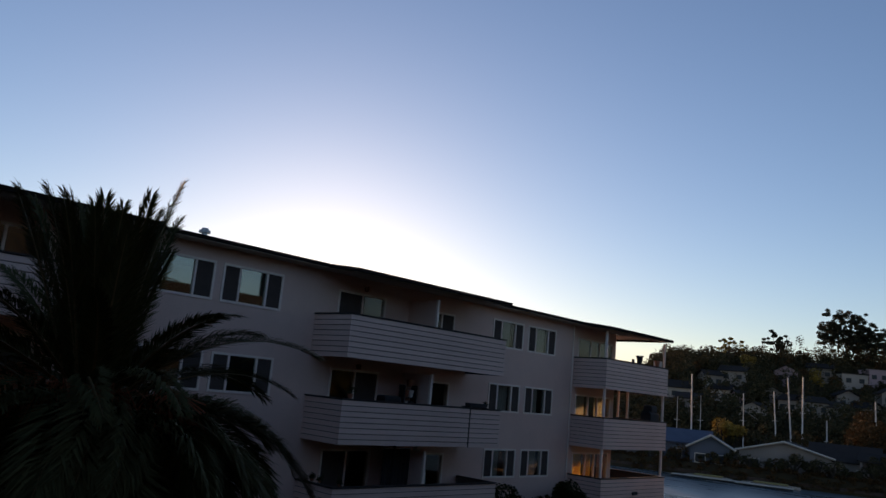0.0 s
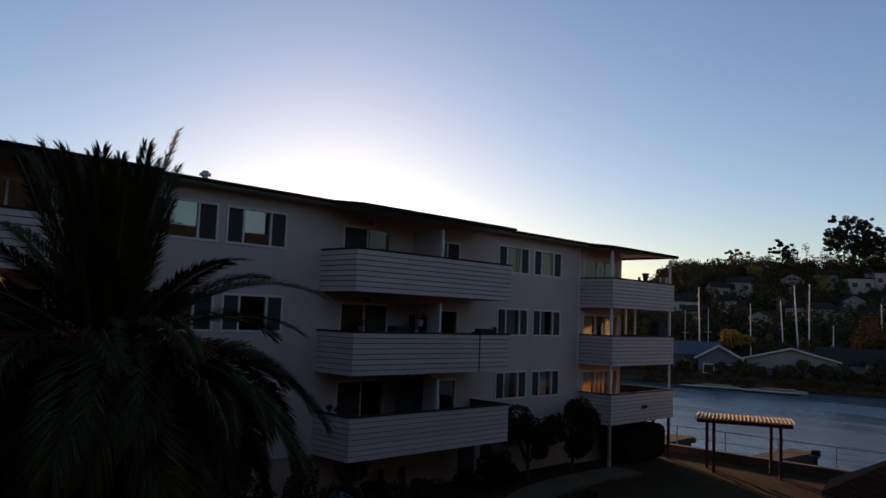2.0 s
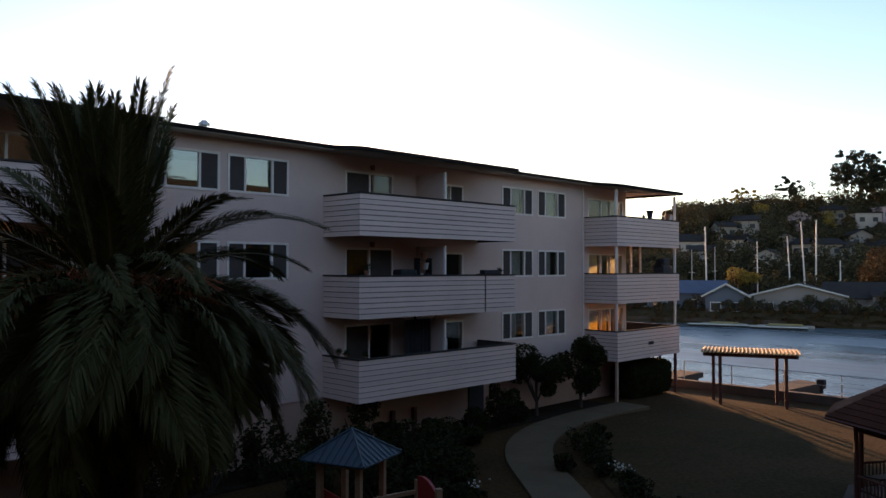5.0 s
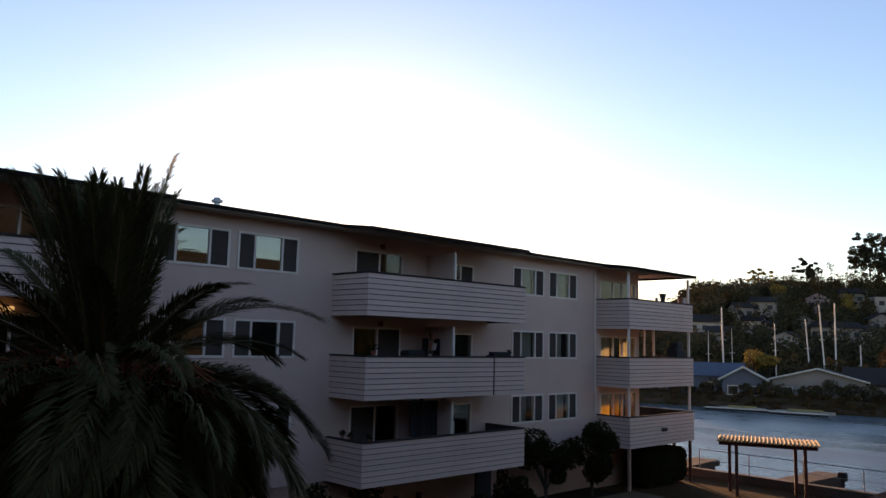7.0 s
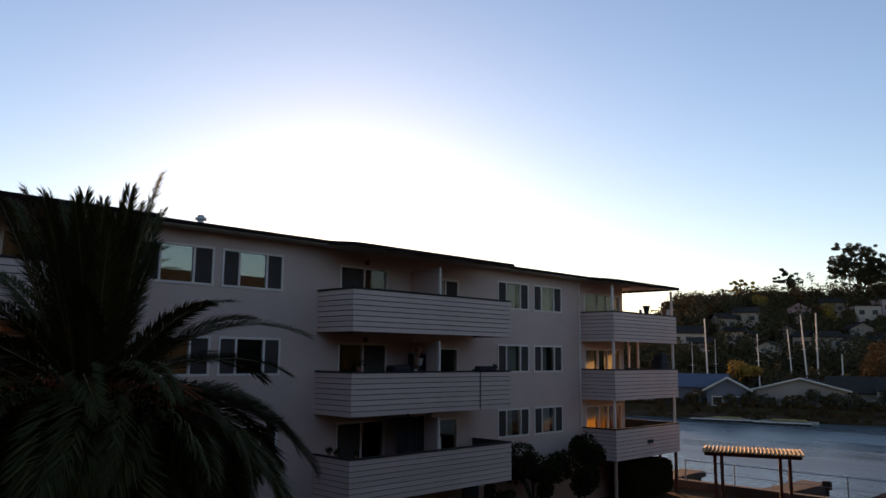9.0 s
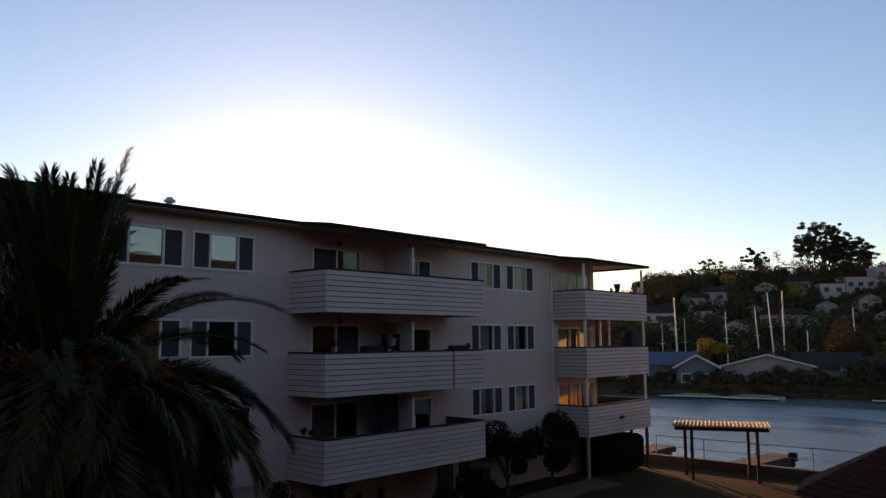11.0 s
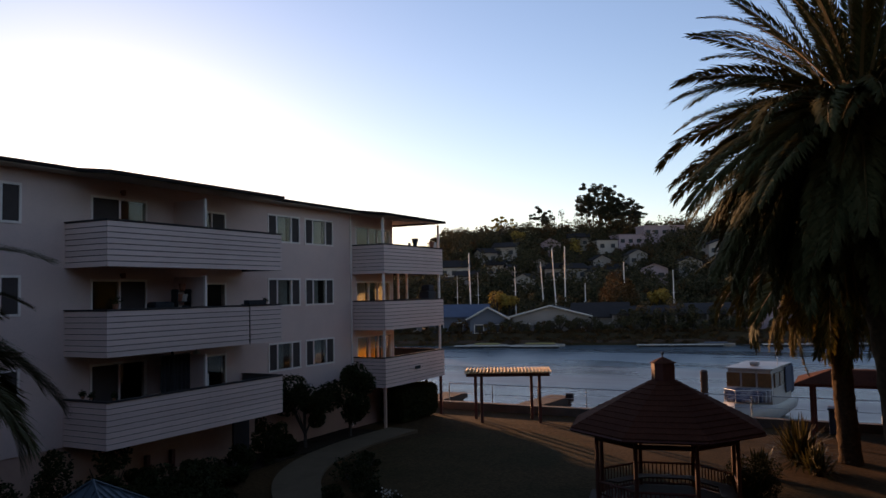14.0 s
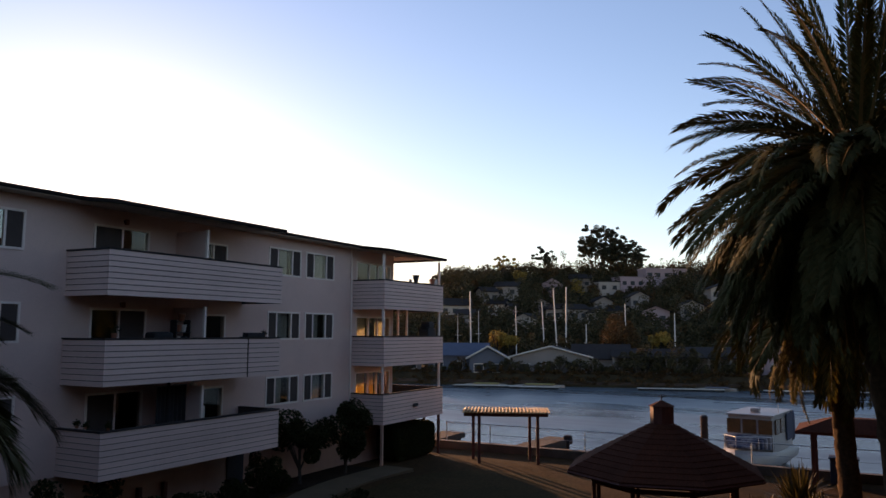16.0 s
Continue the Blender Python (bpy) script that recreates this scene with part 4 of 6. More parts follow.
# ---- gazebo ----
def gazebo(m):
    ob = thing("gazebo", "octagonal redwood gazebo with brown shingle roof and cupola", "gazebo", m)
    corner = lambda r, k, z: Vector((r * math.cos(math.tau * (k + 0.5) / 8), r * math.sin(math.tau * (k + 0.5) / 8), z))
    eave_r, eave_z, top_r, top_z = 2.9, 2.44, 0.34, 3.75
    for k in range(8):
        bm = bmesh.new()
        n = 11
        prev = None
        for i in range(n):
            # each course of shingles overlaps the one below
            t0, t1 = i / n, (i + 1) / n
            r0, r1 = eave_r + (top_r - eave_r) * t0, eave_r + (top_r - eave_r) * t1
            z0, z1 = eave_z + (top_z - eave_z) * t0, eave_z + (top_z - eave_z) * t1
            for z, r in ((z0, r0), (z0 + 0.018, r0), (z1, r1)) if i == 0 else ((z0 + 0.018, r0), (z1, r1)):
                row = [bm.verts.new(corner(r, k, z)), bm.verts.new(corner(r, k + 1, z))]
                if prev:
                    bm.faces.new((prev[0], prev[1], row[1], row[0]))
                prev = row
        lo = [bm.verts.new(p) for p in (corner(eave_r, k, eave_z - 0.02), corner(eave_r, k + 1, eave_z - 0.02), corner(top_r, k + 1, top_z - 0.05), corner(top_r, k, top_z - 0.05))]
        bm.faces.new(lo[::-1])
        bmesh.ops.remove_doubles(bm, verts=bm.verts, dist=0.012)
        part("roof_panel", bm, SHINGLE, ob)
        bm = bmesh.new()
        p = corner(2.12, k, 0)
        tube(bm, (p.x, p.y, -0.3), (p.x, p.y, 2.4), 0.062, 0.062, 8)
        part("post", bm, REDWOOD, ob)
        a, b = corner(2.12, k, 2.1), corner(2.12, k + 1, 2.1)
        bm = bmesh.new()
        tube(bm, a, b, 0.07, 0.07, 4)
        part("beam", bm, REDWOOD, ob)
        a, b = corner(eave_r - 0.02, k, eave_z - 0.06), corner(eave_r - 0.02, k + 1, eave_z - 0.06)
        bm = bmesh.new()
        tube(bm, a, b, 0.05, 0.05, 4)
        part("eave_board", bm, REDWOOD, ob)
        if k not in (4, 1):
            bm = bmesh.new()
            a, b = corner(2.12, k, 0), corner(2.12, k + 1, 0)
            for z in (0.2, 0.85):
                tube(bm, a + Vector((0, 0, z)), b + Vector((0, 0, z)), 0.035, 0.035, 4)
            ob2 = part("railing", bm, REDWOOD, ob)
            bal = bmesh.new()
            tube(bal, (0, 0, 0.2), (0, 0, 0.85), 0.018, 0.018, 4)
            me = mesh_of(bal, REDWOOD, name="baluster")
            for i in range(1, 13):
                piece("baluster", me, ob2, Matrix.Translation(a.lerp(b, i / 13)))
            bm = bmesh.new()
            a, b, c, d = corner(2.07, k, 0.45), corner(2.07, k + 1, 0.45), corner(1.6, k + 1, 0.45), corner(1.6, k, 0.45)
            q = [bm.verts.new(p) for p in (a, b, c, d)]
            r = bmesh.ops.extrude_face_region(bm, geom=[bm.faces.new(q)])
            for vv in r["geom"]:
                if isinstance(vv, bmesh.types.BMVert):
                    vv.co.z += 0.05
            bmesh.ops.recalc_face_normals(bm, faces=bm.faces)
            part("bench", bm, DOCKWOOD, ob, "weathered bench board")
    bm = bmesh.new()
    bmesh.ops.create_cone(bm, cap_ends=True, segments=8, radius1=0.34, radius2=0.34, depth=0.55, matrix=Matrix.Translation((0, 0, 3.98)))
    part("cupola", bm, REDWOOD, ob)
    bm = bmesh.new()
    bmesh.ops.create_cone(bm, cap_ends=True, segments=8, radius1=0.40, radius2=0.05, depth=0.16, matrix=Matrix.Translation((0, 0, 4.335)))
    part("cupola_roof", bm, SHINGLE, ob)
    bm = bmesh.new()
    tube(bm, (0, 0, 4.38), (0, 0, 4.62), 0.02, 0.01, 6)
    bmesh.ops.create_icosphere(bm, subdivisions=2, radius=0.045, matrix=Matrix.Translation((0, 0, 4.52)))
    part("finial", bm, BLACK, ob)
    bm = bmesh.new()
    bmesh.ops.create_cone(bm, cap_ends=True, segments=8, radius1=2.5, radius2=2.5, depth=0.16, matrix=Matrix.Translation((0, 0, 0.06)) @ Matrix.Rotation(radians(22.5), 4, "Z"))
    part("deck", bm, DOCKWOOD, ob)
    return ob


gazebo(Matrix.Translation((23.75, 5.1, 0)) @ Matrix.Rotation(radians(12), 4, "Z"))

# ---- seawall fence, docks, shore things ----
fence = thing("fence", "thin galvanised pipe fence along the seawall", "fence")
for i in range(13):
    y = 20.6 - i * 2.7
    bm = bmesh.new()
    tube(bm, (39.52, y, 0.26), (39.52, y, 1.32), 0.03, 0.03, 8)
    part("post", bm, METAL, fence)
    for z in (1.3, 0.75):
        bm = bmesh.new()
        tube(bm, (39.52, y, z), (39.52, y - 2.7, z), 0.022 if z > 1 else 0.012, None, 6)
        part("rail", bm, METAL, fence)


def dock(x0, y0, x1, y1, ang, label):
    ob = thing("dock", label, "dock", Matrix.Translation((x0, y0, 0)) @ Matrix.Rotation(radians(ang), 4, "Z"))
    n = int(x1 / 0.3)
    me = mesh_of(box(0.01, -y1 / 2, -0.66, 0.28, y1 / 2, -0.60), DOCKWOOD, name="plank")
    for i in range(n):
        piece("plank", me, ob, Matrix.Translation((i * 0.3, 0, 0)))
    for s in (-1, 1):
        part("side_beam", box(0, s * (y1 / 2 - 0.06), -0.98, x1, s * (y1 / 2 + 0.03), -0.665), DOCKWOOD, ob)
    for i in range(0, n, 6):
        bm = bmesh.new()
        tube(bm, (i * 0.3 + 0.2, y1 / 2 + 0.14, -3), (i * 0.3 + 0.2, y1 / 2 + 0.14, -0.62), 0.1, 0.1, 10)
        part("pile", bm, DOCKWOOD, ob)
    part("float", box(0.2, -y1 / 2 + 0.2, -1.7, x1 - 0.2, y1 / 2 - 0.2, -0.99), BLACK, ob)
    return ob


dock(44.8, 25.0, 4.6, 1.6, 2, "weathered wooden floating dock below the seawall")
dock(44.8, 18.1, 5.6, 1.6, -5, "weathered wooden floating dock below the seawall")
# mooring pile
ob = thing("mooring_pile", "sunlit round wooden mooring pile", "pile", Matrix.Translation((43.0, 7.1, 0)))
bm = bmesh.new()
tube(bm, (0, 0, -3), (0, 0, 2.0), 0.2, 0.19, 16)
part("shaft", bm, DOCKWOOD, ob)
bm = bmesh.new()
tube(bm, (0, 0, 2.0), (0, 0, 2.1), 0.21, 0.12, 16)
part("cap", bm, BLACK, ob)
# outboard motor hung on the dock rail
ob = thing("outboard_motor", "black outboard motor on a stand by the seawall", "motor", Matrix.Translation((39.9, 13.55, 0.28)))
bm = bmesh.new()
solid(bm, -0.16, -0.2, 0.40, 0.16, 0.2, 0.70, 0.08)
part("cowl", bm, BLACK, ob)
bm = bmesh.new()
solid(bm, -0.06, -0.08, 0.0, 0.06, 0.08, 0.46, 0.02)
part("leg", bm, BLACK, ob)


def cabin_cruiser(m):
    ob = thing("motor_boat", "white cabin cruiser moored behind the seawall", "boat", m)
    # hull: stations from stern to bow
    bm = bmesh.new()
    st = []
    for i in range(13):
        t = i / 12
        x = -4.5 + 9.0 * t
        half = 1.65 * (1 - max(0, (t - 0.5) / 0.5) ** 2.2)
        top = 0.55 + 0.6 * t * t
        st.append([bm.verts.new(p) for p in ((x, -half, top), (x, -half * 0.92, 0.1), (x - 0.3 * t, -half * 0.35, -0.6), (x - 0.3 * t, half * 0.35, -0.6), (x, half * 0.92, 0.1), (x, half, top))])
    for a, b in zip(st, st[1:]):
        for k in range(5):
            bm.faces.new((a[k], a[k + 1], b[k + 1], b[k]))
        bm.faces.new((a[5], a[0], b[0], b[5]))
    bm.faces.new(st[0])
    bm.faces.new(st[-1][::-1])
    bmesh.ops.recalc_face_normals(bm, faces=bm.faces)
    part("hull", bm, HULL, ob, "white hull", True)
    bm = bmesh.new()
    lo = [(-3.6, -1.4), (1.3, -1.35), (1.3, 1.35), (-3.6, 1.4)]
    a = [bm.verts.new((x, y, 0.7)) for x, y in lo]
    b = [bm.verts.new((x * (0.86 if x > 0 else 1), y * 0.93, 2.55)) for x, y in lo]
    for i in range(4):
        bm.faces.new((a[i], a[(i + 1) % 4], b[(i + 1) % 4], b[i]))
    bm.faces.new(b)
    part("cabin", bm, HULL, ob)
    part("cabin_roof", box(-3.8, -1.42, 2.55, 1.25, 1.42, 2.64, bevel=0.04), HULL, ob)
    for y in (-0.92, 0.0, 0.92):
        part("windshield", box(1.17, y - 0.4, 1.65, 1.22, y + 0.4, 2.38, bevel=0.01), CABIN_GLASS, ob)
    for y in (-1.36, 1.36):
        for x in (-1.2, 0.1):
            part("side_window", box(x - 0.5, y - 0.04, 1.6, x + 0.5, y + 0.04, 2.35, bevel=0.01), CABIN_GLASS, ob)
    part("aft_canvas", box(-4.3, -1.5, 0.9, -3.62, 1.5, 2.6, bevel=0.25), CANVAS, ob)
    for y in (-1.43, 1.43):
        part("side_curtain", box(-3.6, y - 0.03, 1.1, -2.0, y + 0.03, 2.5, bevel=0.02), CANVAS, ob)
    bm = bmesh.new()
    for i in range(6):
        solid(bm, 1.5 + i * 0.35, -1.35 + i * 0.14, 0.95 + 0.03 * i, 1.845 + i * 0.35, 1.35 - i * 0.14, 1.62 - 0.07 * i, 0.1)
    part("bow_cover", bm, BOW_CANVAS, ob, "blue patterned canvas over the bow")
    pts = [(4.2, 0, 1.75), (3.0, 0.95, 1.7), (1.4, 1.45, 1.55)]
    for s in (-1, 1):
        q = [(x, y * s, z) for x, y, z in pts]
        bm = bmesh.new()
        limb(bm, q, [0.02] * 3, 6)
        part("bow_rail", bm, METAL, ob)
        for x, y, z in q[1 if s > 0 else 0:]:
            bm = bmesh.new()
            tube(bm, (x, y, z), (x, y, z - 0.75), 0.015, None, 6)
            part("stanchion", bm, METAL, ob)
    bm = bmesh.new()
    tube(bm, (-0.5, 1.3, 2.6), (-0.7, 1.3, 5.2), 0.025, 0.012, 6)
    part("antenna", bm, TRIM, ob)
    bm = bmesh.new()
    solid(bm, -0.6, -0.25, 2.66, -0.1, 0.25, 2.86, 0.05)
    part("radar_box", bm, HULL, ob)
    return ob


cabin_cruiser(Matrix.Translation((48.3, 5.2, -1.0)) @ Matrix.Rotation(radians(172), 4, "Z") @ Matrix.Diagonal((0.93, 0.93, 1.08, 1)))

# open shelter by the seawall
ob = thing("shelter", "low red-brown roofed shelter by the seawall", "shelter", Matrix.Translation((37.6, -0.3, -0.1)))
bm = bmesh.new()
q = [bm.verts.new(p) for p in ((-1.6, -2.6, 2.45), (1.6, -2.6, 2.45), (1.6, 2.6, 2.45), (-1.6, 2.6, 2.45), (-0.3, -1.2, 2.95), (0.3, -1.2, 2.95), (0.3, 1.2, 2.95), (-0.3, 1.2, 2.95))]
for f in ((0, 1, 5, 4), (1, 2, 6, 5), (2, 3, 7, 6), (3, 0, 4, 7), (4, 5, 6, 7), (3, 2, 1, 0)):
    bm.faces.new([q[k] for k in f])
part("roof", bm, SHINGLE, ob)
for x in (-1.4, 1.4):
    for y in (-2.2, 1.95):
        part("post", box(x - 0.07, y - 0.07, -0.4, x + 0.07, y + 0.07, 2.44), REDWOOD, ob)
for x in (-1.6, 1.54):
    part("eave_board", box(x, -2.6, 2.33, x + 0.06, 2.6, 2.447), REDWOOD, ob)
ob = thing("storage_box", "dark blue storage box beside the shelter", "box", Matrix.Translation((38.6, 0.55, -0.08)))
part("body", box(-0.4, -0.55, 0, 0.4, 0.55, 1.05, bevel=0.03), CANVAS, ob)
part("lid", box(-0.44, -0.6, 1.052, 0.44, 0.6, 1.14, bevel=0.03), ROOF_B, ob)

# ---- playground ----
ob = thing("play_structure", "wooden play tower with blue roof and slide", "playground", Matrix.Translation((10.3, 13.0, 0)) @ Matrix.Rotation(radians(-12), 4, "Z"))
TURN = Matrix.Translation((-0.1, 0.06, 0.0)) @ Matrix.Rotation(radians(31), 4, "Z")
for k in range(4):
    R = TURN @ Matrix.Rotation(math.pi / 2 * k, 4, "Z")
    bm = bmesh.new()
    bmesh.ops.transform(bm, matrix=R, verts=solid(bm, 0.42, 0.42, -0.3, 0.54, 0.54, 2.46))
    part("post", bm, PLAYWOOD, ob)
    # a pitched roof face with standing seams that run down the slope
    bm = bmesh.new()
    half, rise = 0.78, 0.56
    bm.faces.new([bm.verts.new(R @ Vector(p)) for p in ((half, -half, 2.43), (half, half, 2.43), (0, 0, 2.43 + rise))])
    bm.faces.new([bm.verts.new(R @ Vector(p)) for p in ((half, half, 2.40), (half, -half, 2.40), (0, 0, 2.40 + rise))])
    bm.faces.new([bm.verts.new(R @ Vector(p)) for p in ((half, -half, 2.40), (half, half, 2.40), (half, half, 2.43), (half, -half, 2.43))])
    for i in range(-4, 5):
        y = i * 0.165
        x1 = max(abs(y), 0.03)
        tube(bm, R @ Vector((half, y, 2.442)), R @ Vector((x1, y, 2.442 + rise * (1 - x1 / half))), 0.016, 0.016, 4)
    tube(bm, R @ Vector((half, half, 2.44)), R @ Vector((0, 0, 2.45 + rise)), 0.025, 0.025, 6)
    part("roof_panel", bm, TEAL, ob)
    bm = bmesh.new()
    bmesh.ops.transform(bm, matrix=R, verts=solid(bm, 0.44, -0.42, 2.28, 0.52, 0.42, 2.40))
    part("top_rail", bm, PLAYWOOD, ob)
part("platform", box(-0.6, -0.6, 0.95, 0.6, 0.6, 1.05), PLAYWOOD, ob)
for i in range(5):
    part("barrier_slat", box(-0.45 + i * 0.2, -0.62, 1.052, -0.32 + i * 0.2, -0.58, 1.6), PLASTIC_B if i % 2 else PLASTIC_R, ob)
part("side_panel", box(-0.64, -0.5, 1.052, -0.61, 0.5, 1.75), PLASTIC_R, ob)
part("handrail", box(0.0, -0.66, 1.6, 0.62, -0.62, 1.68), PLAYWOOD, ob)
for y in (-0.62, 0.24):
    part("slide_side", box(1.6, y - 0.06, 0.5, 1.74, y + 0.06, 1.62, bevel=0.02), PLAYWOOD, ob)
    part("slide_cross_rail", box(0.62, y - 0.03, 1.3, 1.597, y + 0.03, 1.4, bevel=0.01), PLAYWOOD, ob)
    part("post", box(1.62, y - 0.05, -0.3, 1.73, y + 0.05, 0.497), PLAYWOOD, ob)
bm = bmesh.new()
arch = [(y, 1.12 + 0.62 * math.cos(y * 1.9) ** 0.7) for y in (-0.55, -0.4, -0.2, 0.0, 0.2)]
ends = [[bm.verts.new((x, y, z)) for y, z in arch + [(0.17, 0.95), (-0.55, 0.95)]] for x in (1.63, 1.7)]
bm.faces.new(ends[0])
bm.faces.new(ends[1][::-1])
for k in range(7):
    bm.faces.new((ends[0][k], ends[1][k], ends[1][(k + 1) % 7], ends[0][(k + 1) % 7]))
part("slide_hood", bm, PLASTIC_R, ob)
part("bridge_panel", box(0.68, -0.69, 0.98, 1.58, -0.652, 1.28, bevel=0.01), PLASTIC_R, ob)
part("bridge_deck", box(0.603, -0.55, 0.72, 1.597, 0.18, 0.82), PLAYWOOD, ob)
bm = bmesh.new()
prev = None
for i in range(11):
    t = i / 10
    x, z = 1.62 + 1.35 * t, 0.74 - 0.85 * t + 0.32 * t * t
    ring = [bm.verts.new(p) for p in ((x, -0.74, z + 0.36), (x, -0.6, z), (x, 0.22, z), (x, 0.36, z + 0.36), (x, 0.42, z + 0.36), (x, 0.28, z - 0.07), (x, -0.66, z - 0.07), (x, -0.8, z + 0.36))]
    if prev:
        for k in range(8):
            bm.faces.new((prev[k], prev[(k + 1) % 8], ring[(k + 1) % 8], ring[k]))
    else:
        bm.faces.new(ring)
    prev = ring
bm.faces.new(prev[::-1])
part("slide", bm, PLASTIC_Y, ob, "yellow plastic slide")


# ---- things on the balconies ----
def chair(m, mat_, label):
    ob = thing("patio_chair", label, "chair", m, "balcony chairs")
    part("seat", box(-0.24, -0.24, 0.40, 0.24, 0.24, 0.45, bevel=0.012), mat_, ob)
    part("backrest", box(-0.24, 0.2, 0.50, 0.24, 0.25, 0.92, bevel=0.02), mat_, ob)
    for x in (-0.21, 0.21):
        part("leg", box(x - 0.02, -0.23, 0, x + 0.02, -0.19, 0.398), mat_, ob)
        part("leg", box(x - 0.02, 0.2, 0, x + 0.02, 0.24, 0.5), mat_, ob)
        part("armrest", box(x - 0.025, -0.24, 0.62, x + 0.025, 0.24, 0.65), mat_, ob)
    return ob


def potted_plant(place, h, seed, label="small potted plant on the balcony"):
    rng = np.random.default_rng(seed)
    ob = thing("potted_plant", label, "plant", Matrix.Translation(place))
    bm = bmesh.new()
    tube(bm, (0, 0, 0), (0, 0, h * 0.4), 0.2 * h, 0.28 * h, 12)
    part("pot", bm, CLAY, ob)
    p = rng.normal(size=(140, 3)) * (0.22 * h, 0.22 * h, h * 0.22) + (0, 0, h * 0.68)
    v, f = leaves(p, 0.07, rng)
    o = new("foliage", from_arrays("foliage", v, f, LEAF))
    o.parent = ob
    return ob


def grill(place, ang, label="black covered barbecue on the balcony", tall=1.0):
    ob = thing("barbecue", label, "barbecue", Matrix.Translation(place) @ Matrix.Rotation(radians(ang), 4, "Z") @ Matrix.Diagonal((1, 1, tall, 1)))
    bm = bmesh.new()
    solid(bm, -0.62, -0.28, 0.05, 0.62, 0.28, 1.02, 0.06)
    solid(bm, -0.42, -0.24, 1.0, 0.42, 0.24, 1.28, 0.1)
    part("cover", bm, BLACK, ob)
    part("shelf", box(-0.66, -0.2, 1.03, -0.44, 0.2, 1.07), BLACK, ob)
    return ob


D1, D2, D3 = DECK, DECK - STOREY, DECK - 2 * STOREY
TALL = Matrix.Diagonal((1.15, 1.15, 1.55, 1))
chair(pose(36.55, 21.05, D1, 0, 0, 20) @ TALL, BLACK, "tall dark patio chair on the top end balcony")
chair(pose(37.1, 20.4, D1, 0, 0, 160) @ TALL, CREAM, "tall pale patio chair on the top end balcony")
chair(pose(33.6, 20.9, D1, 0, 0, 80), BLACK, "dark patio chair on the top end balcony")
grill((36.75, 20.35, D2), 8, tall=1.45)
chair(pose(33.0, 20.6, D3, 0, 0, -30), CREAM, "cream cushioned patio chair on the lower end balcony")
chair(pose(22.9, 20.6, D1, 0, 0, 20), CREAM, "pale patio chair behind the balcony rail")
grill((18.7, 20.7, D2), 0, "black covered barbecue by the balcony door")
ob = thing("shelf_rack", "cluttered plant rack with pale pots on the balcony", "rack", Matrix.Translation((19.8, 20.9, D2)))
for x in (-0.3, 0.3):
    part("upright", box(x - 0.02, -0.15, 0, x + 0.02, 0.15, 1.7), BLACK, ob)
for z in (0.4, 0.85, 1.25, 1.62):
    part("shelf", box(-0.34, -0.16, z, 0.34, 0.16, z + 0.025), BLACK, ob)
for i, (x, z, mm) in enumerate(((-0.15, 0.875, CREAM), (0.12, 1.275, CREAM), (-0.1, 1.275, CLAY), (0.15, 0.875, BLACK), (0.05, 1.645, CLAY))):
    bm = bmesh.new()
    tube(bm, (x, 0, z), (x, 0, z + 0.26), 0.09, 0.14, 12)
    part("pot", bm, mm, ob)
ob = thing("patio_umbrella", "dark folded patio umbrella in its stand", "umbrella", Matrix.Translation((19.3, 20.8, D3)))
bm = bmesh.new()
tube(bm, (0, 0, 0.02), (0, 0, 2.35), 0.025, None, 8)
part("pole", bm, METAL, ob)
bm = bmesh.new()
for i in range(14):
    a = math.tau * i / 14
    tube(bm, (0.10 * math.cos(a), 0.10 * math.sin(a), 0.75), (0.02 * math.cos(a), 0.02 * math.sin(a), 2.3), 0.06, 0.02, 6)
part("canopy", bm, BLACK, ob)
bm = bmesh.new()
tube(bm, (0, 0, 0), (0, 0, 0.09), 0.26, 0.2, 16)
part("stand", bm, BLACK, ob)
# black sheet and rod added to make the recess beside the panel dark
ob = thing("recess_dark_sheet", "dark sheet added to fill the dark recess beside the privacy panel", "blind", Matrix.Translation((20.1, 20.3, D3)))
bm = bmesh.new()
cloth(bm, -1.3, 0.0, 0.5, 0.3, 2.18, 7, 0.03)
part("cloth", bm, BLACK, ob)
bm = bmesh.new()
tube(bm, (-1.33, 0.5, 2.2), (0.02, 0.5, 2.2), 0.02, None, 8)
part("rod", bm, METAL, ob)
ob = thing("laundry_bag", "white cloth bag hung beside the balcony door", "bag", Matrix.Translation((21.2, 21.2, D3)))
bm = bmesh.new()
solid(bm, -0.14, -0.1, 0.0, 0.14, 0.1, 1.35, 0.06)
part("cloth", bm, CREAM, ob)
ob = thing("globe_lamp", "pale round lamp under the balcony ceiling", "lamp", Matrix.Translation((20.5, 20.9, D3 + 2.1)))
bm = bmesh.new()
bmesh.ops.create_uvsphere(bm, u_segments=16, v_segments=10, radius=0.15)
part("globe", bm, CREAM, ob, smooth=True)
bm = bmesh.new()
tube(bm, (0, 0, 0.14), (0, 0, 0.45), 0.012, None, 6)
part("stem", bm, BLACK, ob)
for i, (x, y, z) in enumerate(((15.95, 21.0, D3 + 1.1), (15.95, 20.6, D3 + 1.1), (16.1, 19.78, D3 + 1.1), (16.2, 19.85, D2 + 1.1), (22.9, 19.78, D2 + 1.1))):
    potted_plant((x, y, z), (0.22, 0.18, 0.2, 0.36, 0.2)[i], 130 + i, "small potted plant on the balcony rail")
ob = thing("window_box", "dark planter box hung over the balcony rail", "planter", Matrix.Translation((22.6, 19.75, D2 + 1.1)))
part("trough", box(-0.75, -0.12, 0, 0.2, 0.14, 0.16, bevel=0.02), BLACK, ob)
